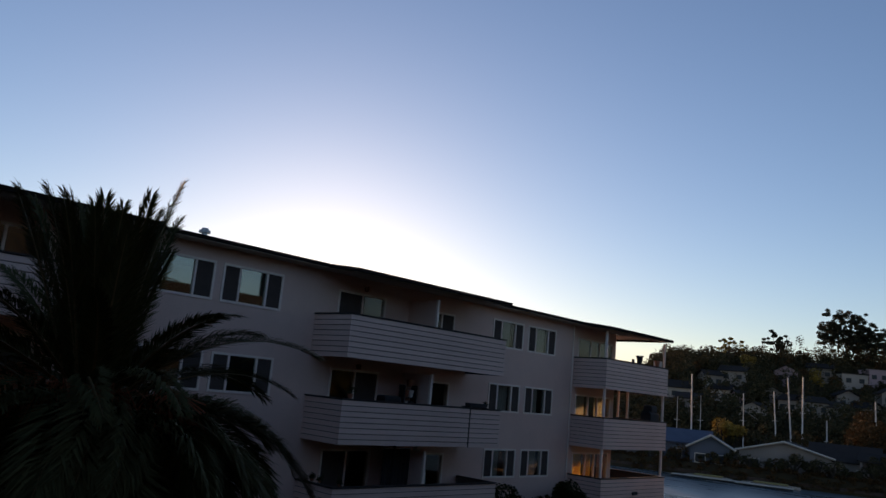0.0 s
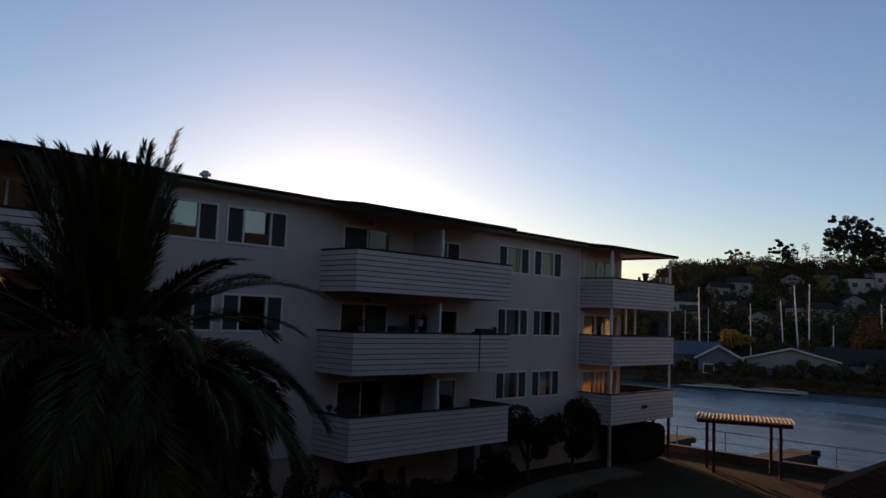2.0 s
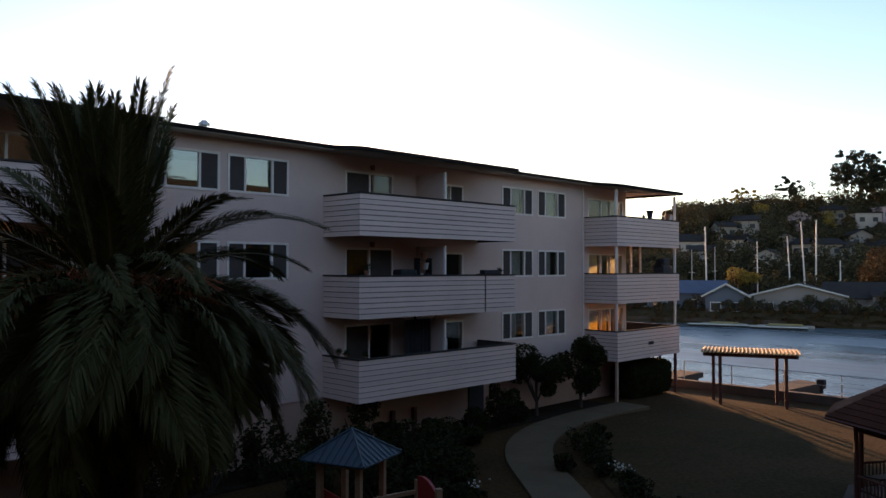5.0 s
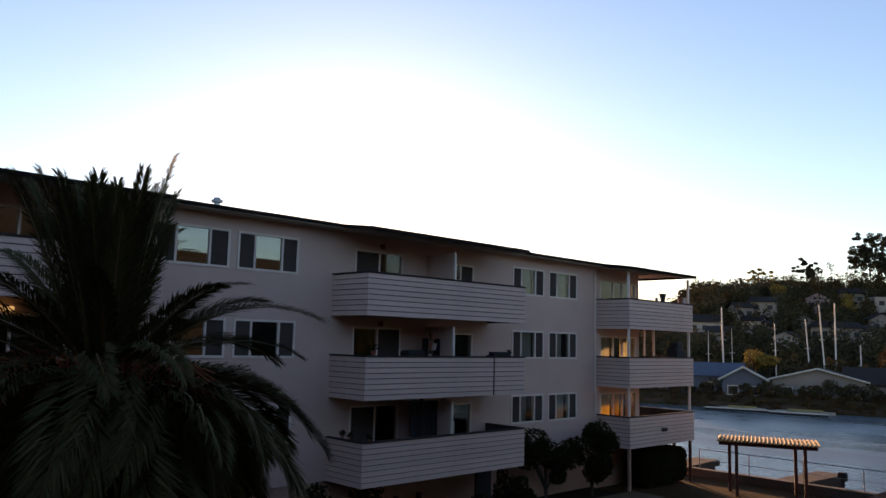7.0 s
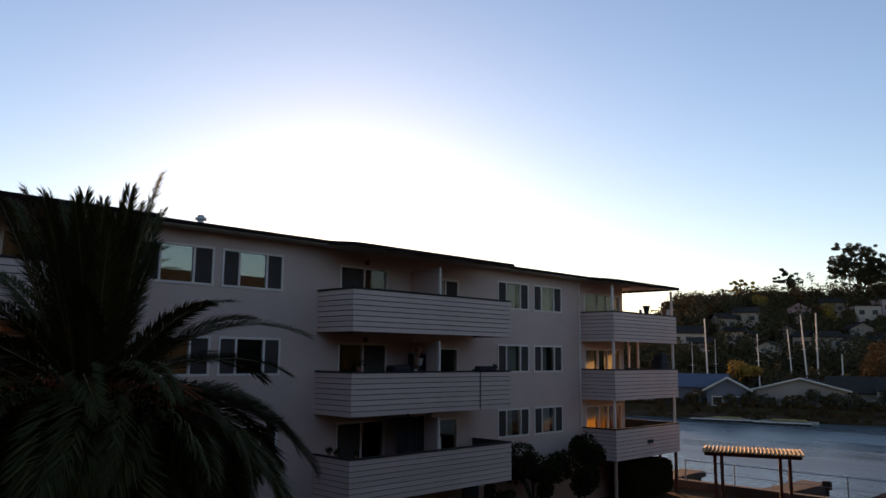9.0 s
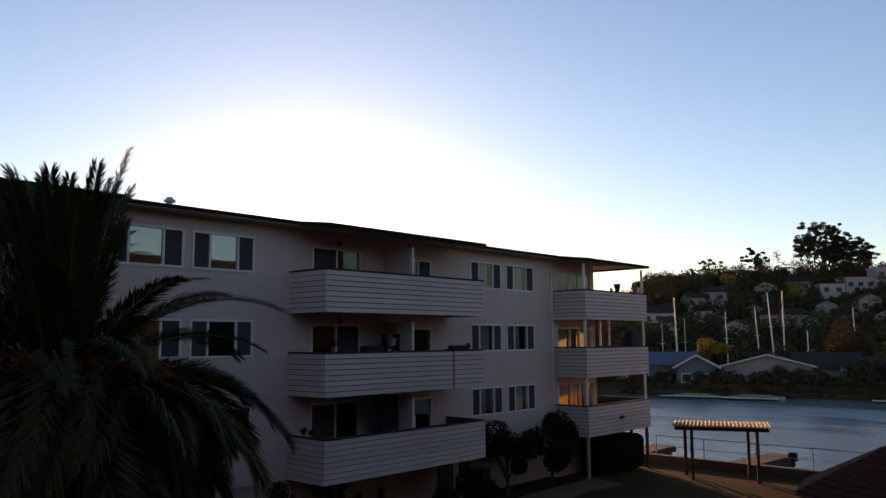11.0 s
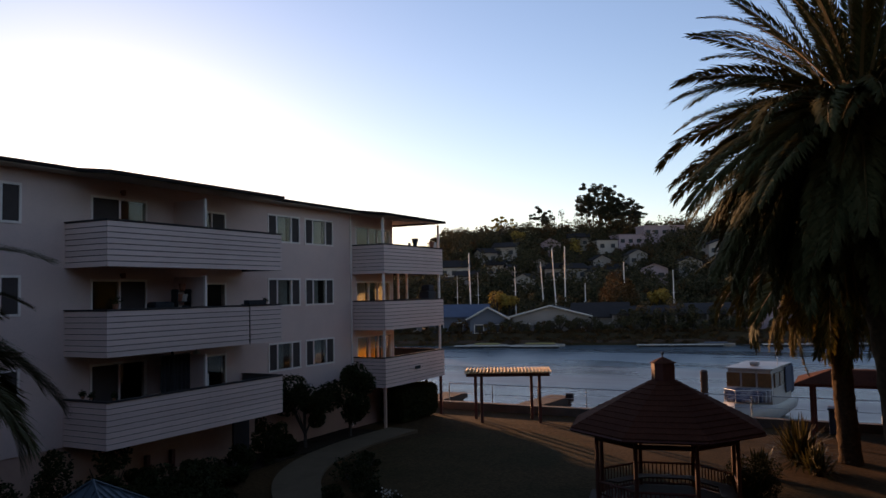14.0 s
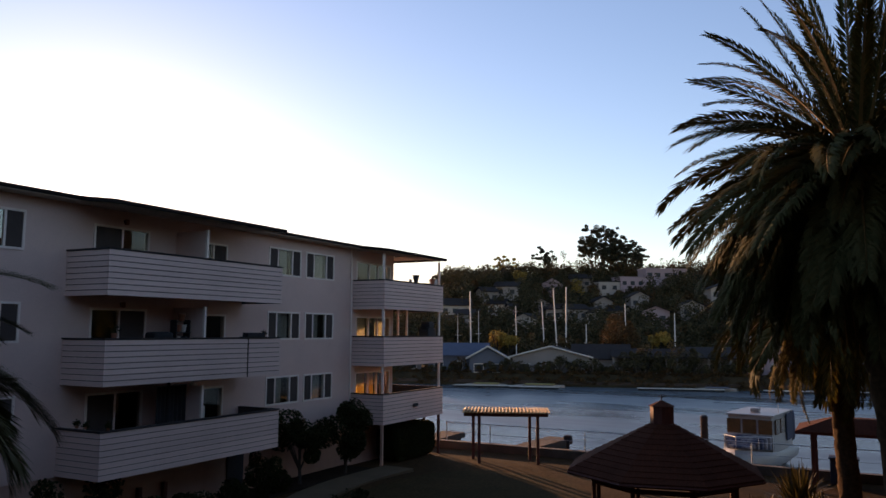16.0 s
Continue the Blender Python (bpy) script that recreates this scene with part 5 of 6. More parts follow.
ob = thing("balcony_lamp", "small glowing warm lamp on the balcony wall", "lamp", Matrix.Translation((5.75, FRONT - 0.06, 7.25)))
part("back_plate", box(-0.06, 0.03, -0.1, 0.06, 0.057, 0.1), BLACK, ob)
bm = bmesh.new()
solid(bm, -0.16, -0.06, -0.06, 0.16, 0.028, 0.06, 0.02)
part("shade", bm, LAMP_GLOW, ob, "warm lit glass shade")
potted_plant((4.3, 19.8, D1 + 1.1), 0.5, 140, "dark bushy plant on the balcony rail")
potted_plant((4.7, 19.8, D1 + 1.1), 0.42, 141, "dark bushy plant on the balcony rail")
potted_plant((4.05, 20.2, D1 + 1.1), 0.45, 142, "dark bushy plant on the balcony rail")
# empty pots on the rail of the top end balcony
for x, r, h, mm in ((34.6, 0.17, 0.34, BLACK), (36.4, 0.14, 0.26, CLAY)):
    ob = thing("flower_pot", "empty tapered flower pot on the balcony rail", "pot", Matrix.Translation((x, 19.87, RAIL + 0.025)), "rail pots")
    bm = bmesh.new()
    tube(bm, (0, 0, 0), (0, 0, h), r * 0.6, r, 14)
    part("pot", bm, mm, ob)
    bm = bmesh.new()
    tube(bm, (0, 0, h - 0.002), (0, 0, h + 0.04), r * 1.12, r * 1.12, 14)
    part("rim", bm, mm, ob)
# wall lamps under the eave
for z in (10.1, 7.3):
    ob = thing("wall_lamp", "small dark wall lamp above the balcony door", "lamp", Matrix.Translation((17.9, FRONT - 0.004, z)))
    part("bracket", box(-0.04, -0.05, -0.04, 0.04, 0, 0.04, bevel=0.01), BLACK, ob)
    part("shade", box(-0.06, -0.18, -0.12, 0.06, -0.052, 0.06, bevel=0.02), CLAY, ob)


# ---- far shore ----
def on_hill(az, el):
    """Where a line of sight from the mean eye meets the rising hill."""
    for k in range(400):
        d = 150 + k
        p = polar(az, d, EYE + d * math.tan(radians(el)))
        if shore_u(p.x, p.y) > 54 and p.z <= terrain(p.x, p.y) + 0.5:
            break
        if d > 268:
            break
    return p


def house(place, w, dep, h, rise, ang, wall, roof, label, windows_=3, front_gable=False, storeys=1, porch=False, trim=True):
    """A small house: walls, a gabled roof with overhang, trimmed windows, and a door."""
    ob = thing("house", label, "house", Matrix.Translation(place) @ Matrix.Rotation(radians(ang), 4, "Z"))
    bm = bmesh.new()
    solid(bm, -w / 2, -dep / 2, -3.0, w / 2, dep / 2, h)
    if front_gable:
        for y in (-dep / 2, dep / 2):
            bm.faces.new([bm.verts.new(p) for p in ((-w / 2, y, h), (w / 2, y, h), (0, y, h + rise))])
    else:
        for x in (-w / 2, w / 2):
            bm.faces.new([bm.verts.new(p) for p in ((x, -dep / 2, h), (x, dep / 2, h), (x, 0, h + rise))])
    part("wall", bm, wall, ob)
    bm = bmesh.new()
    o = 0.55
    if rise < 0.3:
        solid(bm, -w / 2 - 0.2, -dep / 2 - 0.2, h + 0.003, w / 2 + 0.2, dep / 2 + 0.2, h + 0.3)
    else:
        run, ln = (w / 2, dep / 2) if front_gable else (dep / 2, w / 2)
        k = rise / run
        for s in (-1, 1):
            a, b = (s * (run + o), h - o * k + 0.02), (0, h + rise + 0.02)
            pts = []
            for e in (-ln - o, ln + o):
                for p, q in (a, b):
                    for t in (0, 0.16):
                        pts.append((p, e, q + t) if front_gable else (e, p, q + t))
            vv = [bm.verts.new(p) for p in pts]
            for f in ((0, 1, 3, 2), (4, 6, 7, 5), (1, 5, 7, 3), (0, 2, 6, 4), (0, 4, 5, 1), (2, 3, 7, 6)):
                bm.faces.new([vv[i] for i in f])
        bmesh.ops.recalc_face_normals(bm, faces=bm.faces)
    part("roof", bm, roof, ob)
    if front_gable and trim:
        bm = bmesh.new()
        for s in (-1, 1):
            k = rise / (w / 2)
            a = Vector((s * (w / 2 + o), -dep / 2 - o - 0.03, h - o * k + 0.08))
            b = Vector((0, -dep / 2 - o - 0.03, h + rise + 0.1))
            tube(bm, a, b, 0.14, 0.14, 4)
        part("gable_trim", bm, FAR_TRIM, ob)
    for st in range(storeys):
        base = h - 2.3 - 2.8 * st
        for i in range(windows_):
            x = -w / 2 + w * (i + 0.5) / windows_
            fr = part("window", box(x - 0.75, -dep / 2 - 0.06, base, x + 0.75, -dep / 2 - 0.003, base + 1.35), FAR_TRIM if trim else wall, ob)
            part("pane", box(x - 0.64, -dep / 2 - 0.09, base + 0.11, x + 0.64, -dep / 2 - 0.062, base + 1.24), DARKGLASS, fr)
    if porch:
        for i in range(7):
            x = -w / 2 + w * i / 6
            part("porch_column", box(x - 0.13, -dep / 2 - 1.9, -1.0, x + 0.13, -dep / 2 - 1.64, h - 0.15), SHORE_GREY, ob)
        part("porch_roof", box(-w / 2 - 0.3, -dep / 2 - 2.2, h - 0.148, w / 2 + 0.3, -dep / 2 - 0.1, h), roof, ob)
    return ob


def facing(az):
    return -az + 180 - 180


for az, w, h, rise, wall, roof, label, gable, porch, off, turn in (
    (63.2, 9.0, 2.9, 1.6, BLUEISH, ROOF_B, "blue-grey shore house with blue roof", False, False, 0, 0),
    (65.4, 5.5, 2.7, 1.5, BLUEISH, ROOF_B, "blue-grey gabled wing of a shore house", True, False, -2.5, 0),
    (70.1, 11.5, 2.7, 1.5, SHORE_GREY, ROOF_D, "grey shore house with white-trimmed gable", True, False, 0, -3),
    (73.6, 8.0, 2.5, 1.9, SHORE_GREY, ROOF_D, "low shore house with dark grey roof", False, False, 2, 0),
    (76.7, 9.0, 2.9, 0.9, SHORE_GREY, ROOF_D, "low shore house with a columned porch", False, True, 1, 0),
    (81.0, 9.0, 2.9, 1.2, SHORE_GREY, ROOF_D, "low shore house with a columned porch", False, True, 1, 0),
    (85.4, 9.5, 3.0, 1.5, PINK, ROOF_D, "pinkish shore house with dark roof", True, False, 1, 0),
    (89.6, 9.0, 3.0, 1.5, BLUEISH, ROOF_D, "dark blue-grey shore house", False, False, 1, 0),
    (94.0, 9.0, 3.0, 1.5, SHORE_GREY, ROOF_D, "grey shore house with dark roof", True, False, 1, 0),
    (58.4, 9.0, 2.9, 1.5, SHORE_GREY, ROOF_D, "grey shore house with dark roof", False, False, 0, 0),
):
    d = (BANK[0] + 9.5) / (math.sin(radians(az)) - BANK[1] * math.cos(radians(az))) + off
    p = polar(az, d)
    p.z = terrain(p.x, p.y) - 0.5
    house(p, w, 8.0, h, rise, facing(az) + turn - 0, wall, roof, label, max(2, int(w / 3)), gable, porch=porch)

# low retaining wall and shrubs before the far houses
rng = np.random.default_rng(40)
bm = bmesh.new()
for k in range(-8, 13):
    y = k * 8.0
    x = BANK[0] + BANK[1] * y + 1.2
    x2 = BANK[0] + BANK[1] * (y + 8) + 1.2
    for (ax, ay, bx, by) in ((x, y, x2, y + 8),):
        vv = [bm.verts.new(p) for p in ((ax, ay, -2.6), (bx, by, -2.6), (bx, by, -0.75), (ax, ay, -0.75), (ax + 0.5, ay, -2.6), (bx + 0.5, by, -2.6), (bx + 0.5, by, -0.75), (ax + 0.5, ay, -0.75))]
        for f in ((0, 3, 2, 1), (4, 5, 6, 7), (3, 7, 6, 2)):
            bm.faces.new([vv[i] for i in f])
setting("far_seawall", bm, FAR_STONE, "dark stone edge of the far shore", "seawall")

# long floats moored along the far shore
for az0, az1, off in ((62.9, 67.9, 3.5), (67.0, 70.6, 4.5), (76.1, 82.0, 3.0), (84.5, 91.0, 3.0)):
    a, b = [polar(az, (BANK[0] - off) / (math.sin(radians(az)) - BANK[1] * math.cos(radians(az)))) for az in (az0, az1)]
    ob = thing("floating_dock", "pale floating dock along the far shore", "dock", Matrix.Translation(a) @ Matrix.Rotation(math.atan2(b.y - a.y, b.x - a.x), 4, "Z"), "far docks")
    ln = (b - a).length
    part("deck", box(0, -0.7, -1.25, ln, 0.7, -1.17, bevel=0.03), FAR_TRIM, ob)
    part("float", box(0.1, -0.6, -1.7, ln - 0.1, 0.6, -1.223), BLACK, ob)
for az, col, ln in ((65.3, PLASTIC_Y, 6.0), (69.2, CREAM, 7.0), (81.5, PLASTIC_B, 5.0), (88.5, CREAM, 5.0)):
    p = polar(az, (BANK[0] - 2.0) / (math.sin(radians(az)) - BANK[1] * math.cos(radians(az))))
    ob = thing("rowing_boat", "small covered boat beside the far dock", "boat", Matrix.Translation((p.x, p.y, -1.35)) @ Matrix.Diagonal((1, 1, 0.55, 1)) @ Matrix.Rotation(radians(106), 4, "Z"), "small boats")
    bm = bmesh.new()
    ring = []
    for i in range(9):
        t = i / 8 * 2 - 1
        hw = 0.9 * (1 - abs(t) ** 2.5) + 0.05
        ring.append([bm.verts.new((t * ln / 2, y, z)) for y, z in ((-hw, 0.45), (-hw * 0.6, -0.25), (hw * 0.6, -0.25), (hw, 0.45))])
    for a, b in zip(ring, ring[1:]):
        for k in range(4):
            bm.faces.new((a[k], a[(k + 1) % 4], b[(k + 1) % 4], b[k]))
    part("hull", bm, PALE, ob)
    part("cover", box(-ln * 0.3, -0.6, 0.452, ln * 0.3, 0.6, 0.75, bevel=0.12), TARP_Y if ln > 5.5 else BLUEISH, ob)


# sailboats in the marina behind the houses
def sailboat(az, d, top, thick, lean, label="white sailboat with a bare mast in the marina"):
    p = polar(az, d)
    ob = thing("sailboat", label, "sailboat", Matrix.Translation((p.x, p.y, WATER_Z)) @ Matrix.Rotation(radians(80), 4, "Z"), "marina boats")
    bm = bmesh.new()
    ring = []
    for i in range(11):
        t = i / 10 * 2 - 1
        hw = 1.5 * (1 - max(0, t) ** 2.2) * (0.75 + 0.25 * (1 - abs(min(t, 0)))) + 0.03
        ring.append([bm.verts.new((t * 4.8, y, z)) for y, z in ((-hw, 1.0 + 0.2 * t), (-hw * 0.7, -0.3), (hw * 0.7, -0.3), (hw, 1.0 + 0.2 * t))])
    for a, b in zip(ring, ring[1:]):
        for k in range(4):
            bm.faces.new((a[k], a[(k + 1) % 4], b[(k + 1) % 4], b[k]))
    bm.faces.new(ring[0])
    part("hull", bm, HULL, ob)
    part("cabin", box(-2.2, -0.9, 1.003, 1.4, 0.9, 1.6, bevel=0.1), HULL, ob)
    hgt = top - WATER_Z
    bm = bmesh.new()
    tube(bm, (0.6, 0, 1.0), (0.6 + lean, 0, hgt), thick, thick * 0.7, 10)
    part("mast", bm, MASTM, ob, "pale sunlit mast")
    bm = bmesh.new()
    tube(bm, (0.5, 0, 2.4), (-3.2, 0, 2.3), 0.12, 0.1, 8)
    part("boom", bm, CANVAS, ob)
    bm = bmesh.new()
    tube(bm, (0.6 + lean * 0.6, -0.9, hgt * 0.62), (0.6 + lean * 0.6, 0.9, hgt * 0.62), 0.04, None, 6)
    part("spreader", bm, MASTM, ob)
    bm = bmesh.new()
    for q in ((4.6, 0, 1.2), (-4.6, 0, 1.0), (0.6, 1.4, 1.0), (0.6, -1.4, 1.0)):
        tube(bm, q, (0.6 + lean, 0, hgt * 0.98), 0.007, None, 4)
    part("rigging", bm, BLACK, ob)


for az, top, thick, lean in ((64.35, 14.3, 0.17, 0.3), (64.9, 10.4, 0.07, 0), (63.35, 9.9, 0.08, 0), (67.69, 11.4, 0.12, 0.1), (69.8, 12.2, 0.14, 0.7), (70.72, 14.8, 0.16, 0.9), (71.3, 15.0, 0.16, -0.2), (72.78, 7.8, 0.14, 0), (75.58, 11.7, 0.16, 0), (79.0, 10.0, 0.14, 0), (84.0, 12.0, 0.16, 0.2)):
    d = (BANK[0] + 40) / (math.sin(radians(az)) - BANK[1] * math.cos(radians(az)))
    sailboat(az, d, top, thick, lean)

# houses on the hill
HOMES = []
for az, el, w, h, wall, roof, rise, label, st in (
    (62.9, 1.4, 11, 5.2, PALE, ROOF_D, 1.6, "pale two-storey house on the hillside", 2),
    (65.3, 2.6, 6, 4.5, PALE, ROOF_D, 1.2, "small pale house among hillside trees", 1),
    (66.9, 3.0, 9, 4.5, PALE, ROOF_D, 1.3, "pale house among hillside trees", 1),
    (68.3, 0.6, 8, 4.0, PALE, ROOF_D, 1.3, "pale house low on the hillside", 1),
    (70.1, 3.2, 8, 4.6, PINK, ROOF_D, 1.5, "pinkish house among hillside trees", 1),
    (72.3, 3.5, 9, 5.0, PALE, ROOF_D, 1.2, "pale house near the hilltop", 1),
    (71.7, 0.9, 7, 6.0, PALE, ROOF_D, 1.2, "narrow white house on the hillside", 2),
    (73.0, 0.9, 5, 5.0, PALE, ROOF_D, 1.2, "narrow white house on the hillside", 2),
    (74.0, 3.3, 9, 4.5, PALE, ROOF_D, 0.2, "flat-roofed pale house near the hilltop", 1),
    (75.9, 3.5, 14, 5.0, PINK, PINK, 0.2, "long pale flat-roofed house on the hilltop", 1),
    (78.0, 3.9, 18, 6.0, PINK, PINK, 0.2, "large pinkish stucco house on the hilltop", 2),
    (77.5, 0.9, 9, 5.2, PINK, ROOF_D, 1.3, "pink house low on the hillside", 2),
    (82.0, 2.6, 11, 5.0, PALE, ROOF_D, 1.4, "pale house on the hillside", 1),
    (86.5, 2.0, 10, 5.0, PALE, ROOF_D, 1.4, "pale house on the hillside", 2),
    (90.5, 3.2, 11, 5.0, PINK, ROOF_D, 1.4, "pinkish house on the hillside", 1),
    (62.3, 0.5, 8, 4.0, SHORE_GREY, ROOF_D, 1.2, "grey house low on the hillside", 1),
    (64.0, 0.9, 7, 4.2, SHORE_GREY, ROOF_D, 1.2, "grey house among hillside trees", 1),
    (66.2, 1.7, 6, 4.2, PALE, ROOF_D, 1.2, "small pale house among hillside trees", 1),
    (67.4, 1.4, 5, 4.0, PINK, ROOF_D, 1.2, "small pinkish house among hillside trees", 1),
    (69.2, 1.7, 7, 4.4, SHORE_GREY, ROOF_D, 1.3, "grey house among hillside trees", 1),
    (70.6, 1.3, 6, 4.4, PALE, ROOF_D, 1.2, "pale house among hillside trees", 1),
    (73.6, 1.9, 7, 4.2, SHORE_GREY, ROOF_D, 1.3, "grey house among hillside trees", 1),
    (74.9, 1.2, 6, 4.2, PALE, ROOF_D, 1.2, "pale house among hillside trees", 1),
    (76.2, 2.2, 7, 4.4, SHORE_GREY, ROOF_D, 1.3, "grey house below the hilltop", 1),
    (79.8, 1.5, 8, 4.4, PALE, ROOF_D, 1.3, "pale house among hillside trees", 1),
):
    p = on_hill(az, el - 0.4)
    HOMES.append((az, math.hypot(p.x, p.y), w))
    house(p - Vector((0, 0, 0.9)), w * 0.72, 6.0, h * 0.78, rise, facing(az) + 25 * math.sin(az * 3), wall, roof, label, max(2, int(w / 3.4)), az > 68 and rise > 1.25, storeys=1, trim=False)


# ---- far trees ----
def far_tree(place, radii, stem, mat, label, seed, n=900, leaf=0.5, lumps=9, open_=False, trunks=1):
    rng = np.random.default_rng(seed)
    ob = thing("tree", label, "tree", Matrix.Translation(place))
    bm = bmesh.new()
    cz = stem + radii[2]
    for t in range(trunks):
        o = Vector((rng.uniform(-1, 1) * radii[0] * 0.5, rng.uniform(-1, 1) * radii[1] * 0.4, 0)) if trunks > 1 else Vector((0, 0, 0))
        limb(bm, [o + Vector((0, 0, -1.5)), o * 1.05 + Vector((0, 0, stem)), o * 1.2 + Vector((0, 0, cz))], [0.3, 0.22, 0.1])
        for i in range(6):
            a = rng.uniform(0, math.tau)
            b = o + Vector((math.cos(a) * radii[0] * 0.6, math.sin(a) * radii[1] * 0.6, cz + radii[2] * rng.uniform(-0.4, 0.6)))
            limb(bm, [o + Vector((0, 0, stem * rng.uniform(0.6, 1.0))), (o + b) / 2 + Vector((0, 0, stem * 0.35)), b], [0.14, 0.1, 0.05], 5)
    part("trunk", bm, BRANCH, ob)
    if open_:
        # flat leaf clouds on an umbrella-shaped shell, with gaps of sky between
        c = rng.normal(size=(lumps, 3))
        c[:, 2] = np.abs(c[:, 2]) * 1.1 - 0.75
        c /= np.linalg.norm(c, axis=1)[:, None]
        c *= rng.uniform(0.4, 0.95, (lumps, 1))
        k = rng.integers(0, lumps, n)
        r = rng.uniform(0.07, 0.145, lumps)
        d = rng.normal(size=(n, 3))
        d /= np.linalg.norm(d, axis=1)[:, None]
        p = (c[k] + d * (r[k] * rng.uniform(0.1, 1, n) ** 0.5)[:, None] * (1, 1, 0.65)) * np.asarray(radii) + (0, 0, cz)
    else:
        p = clump_points(rng, (0, 0, cz), radii, n, lumps)
    v, f = leaves(p, leaf, rng)
    o = new("crown", from_arrays("crown", v, f, mat))
    o.parent = ob
    return ob


hill_z = lambda p: terrain(p.x, p.y)
# eucalyptus group on the crest
p = polar(73.7, 252)
far_tree((p.x, p.y, hill_z(p)), (9.5, 8.0, 8.6), 2.0, LEAF_E, "tall open eucalyptus on the hilltop", 201, 26000, 0.42, 210, True, 3)
p = polar(75.4, 255)
far_tree((p.x, p.y, hill_z(p)), (8.6, 8.0, 6.4), 1.5, LEAF_E, "tall open eucalyptus on the hilltop", 202, 22000, 0.42, 180, True, 3)
p = polar(69.5, 250)
far_tree((p.x, p.y, hill_z(p)), (6.0, 4.5, 4.4), 3.5, LEAF_E, "open-crowned tree on the skyline", 203, 6000, 0.6, 34, True, 2)
p = polar(66.6, 250)
far_tree((p.x, p.y, hill_z(p)), (5.0, 4.0, 3.8), 2.5, LEAF_G, "golden-brown tree on the skyline", 204, 3600, 0.6, 24, True, 2)
p = polar(65.2, 250)
far_tree((p.x, p.y, hill_z(p)), (2.2, 2.2, 2.6), 3.0, LEAF_D, "thin bare-limbed tree on the skyline", 205, 260, 0.6, 7, True)
p = polar(61.9, 240)
far_tree((p.x, p.y, hill_z(p)), (2.2, 2.2, 4.2), 2.0, LEAF_D, "thin tree on the skyline", 206, 420, 0.6, 9, True)
for az, el, r, mat, label, n in ((67.6, 3.0, 3.4, LEAF_G, "golden autumn tree on the hillside", 900), (77.8, 0.2, 2.2, LEAF_G, "yellow-leaved tree behind the shore houses", 900),
                                 (66.1, -0.3, 2.6, LEAF_G, "golden shrub-like tree behind the shore houses", 900), (67.0, -0.4, 2.0, LEAF_G, "golden shrub-like tree behind the shore houses", 700),
                                 (72.0, 2.4, 2.6, LEAF_G, "golden-brown tree on the hillside", 600)):
    p = on_hill(az, el) if el > 0.5 else polar(az, (BANK[0] + 25) / (math.sin(radians(az)) - BANK[1] * math.cos(radians(az))))
    HOMES.append((az, math.hypot(p.x, p.y), r * 2.4))
    far_tree((p.x, p.y, hill_z(p) - 0.3), (r, r, r * 0.95), 1.2 if el > 0.5 else 2.2, mat, label, int(az * 10), n, 0.5)
p = polar(74.7, 133)
far_tree((p.x, p.y, hill_z(p)), (3.9, 3.9, 4.2), 0.1, LEAF_O, "large russet dome-shaped tree behind the shore houses", 210, 3600, 0.42, 14)
p = polar(74.0, 131)
far_tree((p.x, p.y, hill_z(p)), (2.2, 2.2, 2.0), 0.8, LEAF_D, "round dark tree behind the shore houses", 211, 1500, 0.42)
# shrubs and small trees along the far bank
rng = np.random.default_rng(77)
for i in range(64):
    az = 57.5 + i * 0.6 + rng.uniform(-0.3, 0.3)
    d = (BANK[0] + rng.uniform(2.5, 4.0)) / (math.sin(radians(az)) - BANK[1] * math.cos(radians(az)))
    p = polar(az, d)
    r = 0.5 + 1.2 * rng.uniform() ** 2
    far_tree((p.x, p.y, hill_z(p)), (r * 1.2, r * 1.2, r * 0.8), 0.1, LEAF_O if i % 5 == 0 else LEAF_D, "russet shrub on the far bank" if i % 5 == 0 else "dark shrub on the far bank", 300 + i, 420, 0.3, 6)
# trees between and behind the houses of the shore
for i in range(26):
    az = 58 + i * 1.45 + rng.uniform(-0.5, 0.5)
    d = (BANK[0] + rng.uniform(19, 27)) / (math.sin(radians(az)) - BANK[1] * math.cos(radians(az)))
    p = polar(az, d)
    r = rng.uniform(1.3, 2.6)
    far_tree((p.x, p.y, hill_z(p)), (r, r, r), 0.9, LEAF_D, "dark round tree behind the shore houses", 400 + i, 700, 0.4, 8)

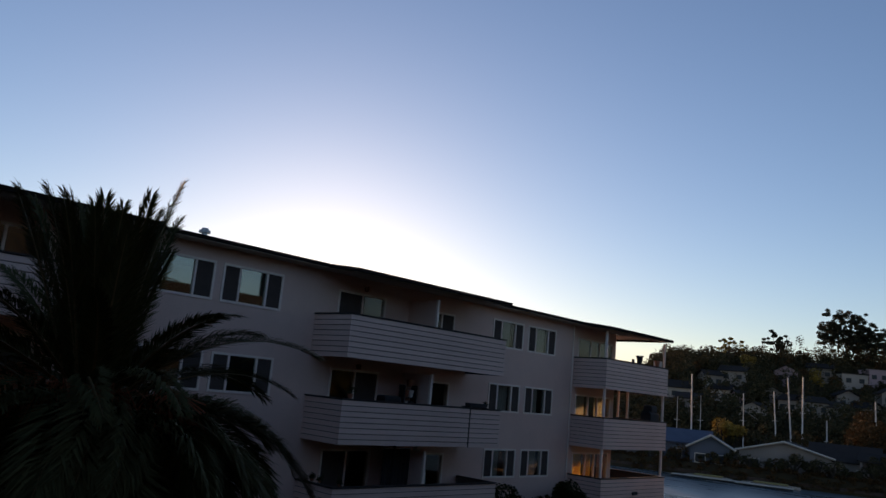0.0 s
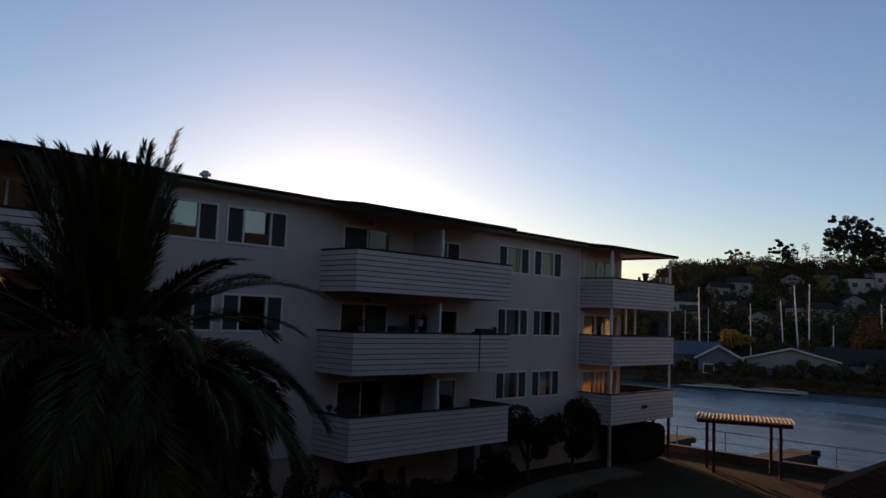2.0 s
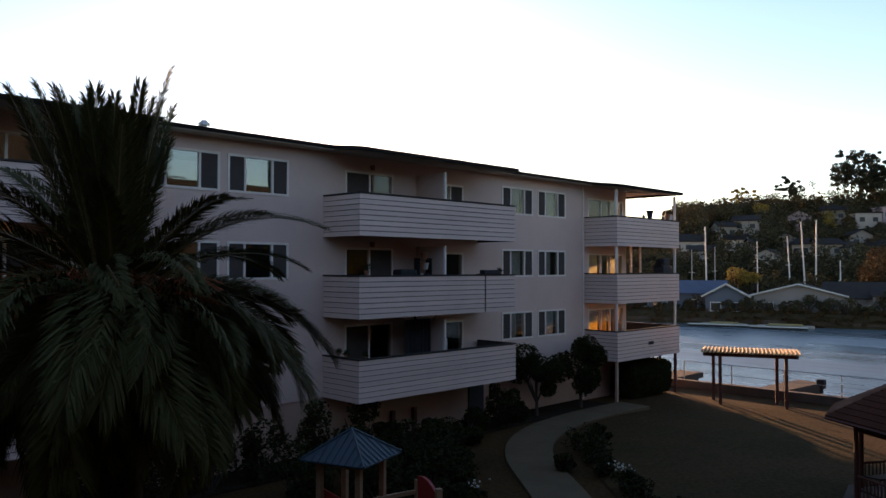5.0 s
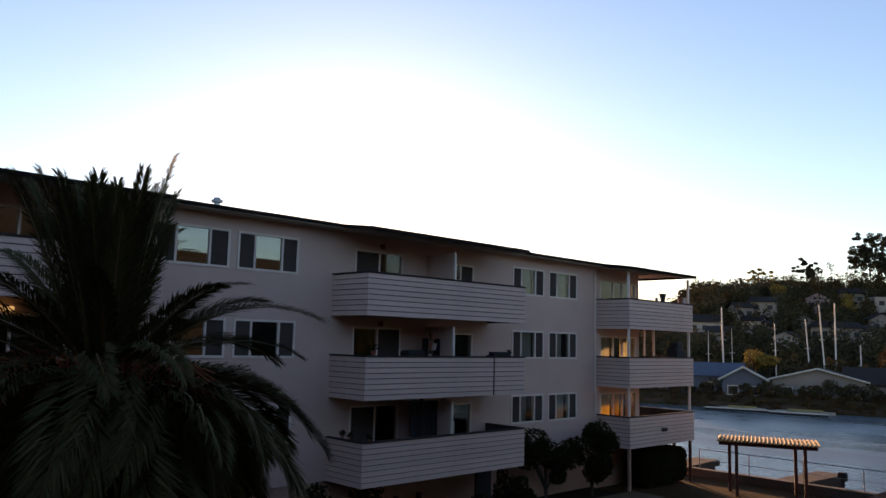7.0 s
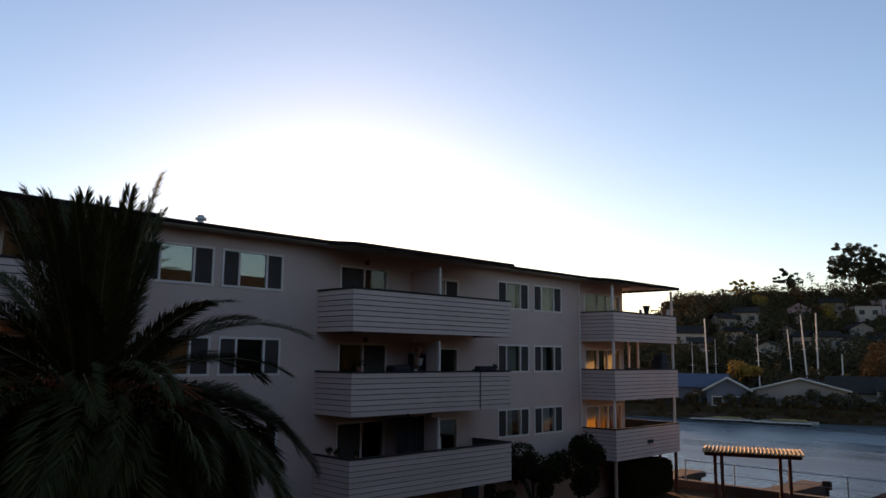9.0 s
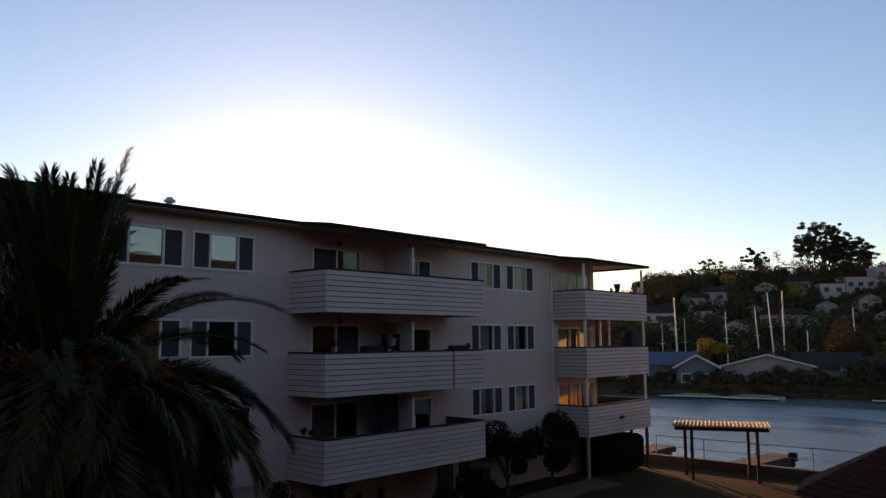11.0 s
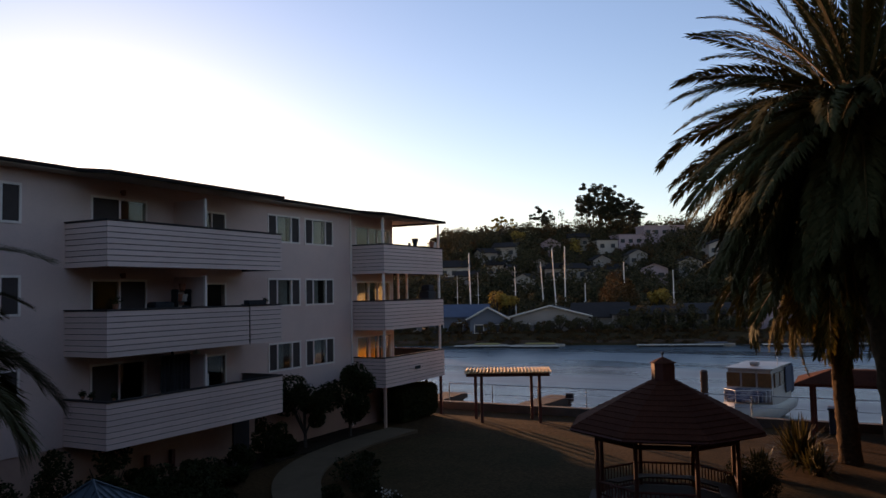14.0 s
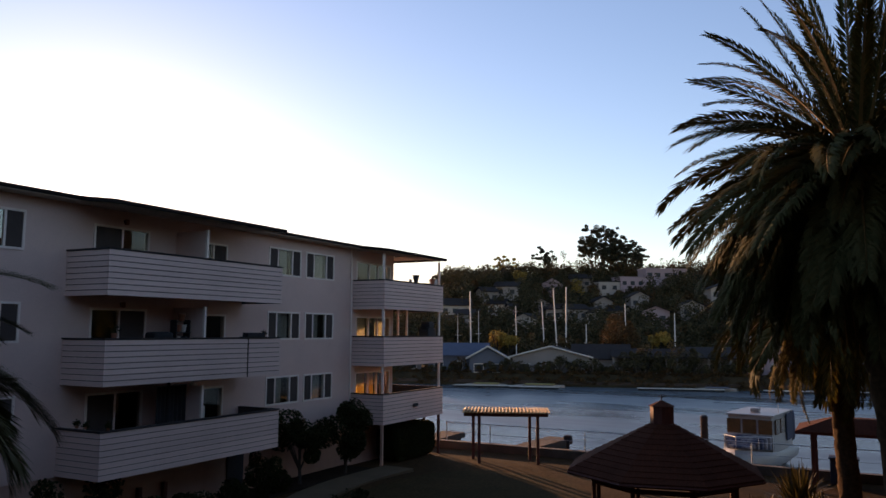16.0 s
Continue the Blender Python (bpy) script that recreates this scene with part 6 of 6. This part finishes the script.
# dark trees before the porch houses
for i, (az, r) in enumerate(((75.6, 1.5), (76.6, 1.9), (77.6, 1.4), (78.7, 2.1), (80.0, 1.6), (81.6, 2.0), (83.4, 1.7))):
    p = polar(az, (BANK[0] + 4.6) / (math.sin(radians(az)) - BANK[1] * math.cos(radians(az))))
    far_tree((p.x, p.y, hill_z(p)), (r, r, r * 1.1), 0.4, LEAF_D, "dark tree before the shore houses", 460 + i, 900, 0.32, 9)

# the woods of the hillside
def woods(n, seed, mat, label, low, high, u0, u1):
    rng = np.random.default_rng(seed)
    V, F, count = [], [], 0
    for i in range(n):
        az = rng.uniform(54, 102)
        u = rng.uniform(u0, u1)
        d = (BANK[0] + u / 0.963) / (math.sin(radians(az)) - BANK[1] * math.cos(radians(az)))
        p = polar(az, d)
        if any(abs(az - h[0]) * radians(1) * d < h[2] * 0.26 and -9 < d - h[1] < 4 for h in HOMES):
            continue
        r = low + (high - low) * rng.uniform() ** 2.2
        tall = rng.uniform(0.7, 1.35)
        if az < 69 and u > 100:
            r, tall = min(r, 4.2), 1.0
        pts = clump_points(rng, (p.x, p.y, terrain(p.x, p.y) + r * 0.7 * tall), (r, r, r * tall), int(170 + 75 * r), 8)
        v, f = leaves(pts, 0.62, rng)
        V.append(v)
        F.append(f + count)
        count += len(v)
    ob = new("woods", from_arrays("woods", np.concatenate(V), np.concatenate(F), mat))
    return tagged(ob, label, "woods", kind="stuff")


woods(2300, 11, LEAF_D, "dense dark mixed woods covering the hillside", 1.4, 5.2, 50, 190)
woods(650, 12, LEAF_O, "scattered olive and rust coloured trees on the hillside", 1.2, 3.4, 52, 150)


def bank_scrub(n, seed):
    """Low scrub on the slope between the far houses and the water."""
    rng = np.random.default_rng(seed)
    V, F, count = [], [], 0
    for i in range(n):
        y = rng.uniform(-60, 90)
        u = rng.uniform(0.9, 3.0)
        x = BANK[0] + BANK[1] * y + u / 0.963
        r = rng.uniform(0.3, 0.75)
        pts = clump_points(rng, (x, y, terrain(x, y) + r * 0.35), (r * 1.4, r * 1.4, r * 0.7), 90, 5)
        v, f = leaves(pts, 0.26, rng)
        V.append(v)
        F.append(f + count)
        count += len(v)
    ob = new("bank_scrub", from_arrays("bank_scrub", np.concatenate(V), np.concatenate(F), LEAF_O))
    return tagged(ob, "low rust-brown scrub along the far bank", "scrub", kind="stuff")


bank_scrub(800, 31)
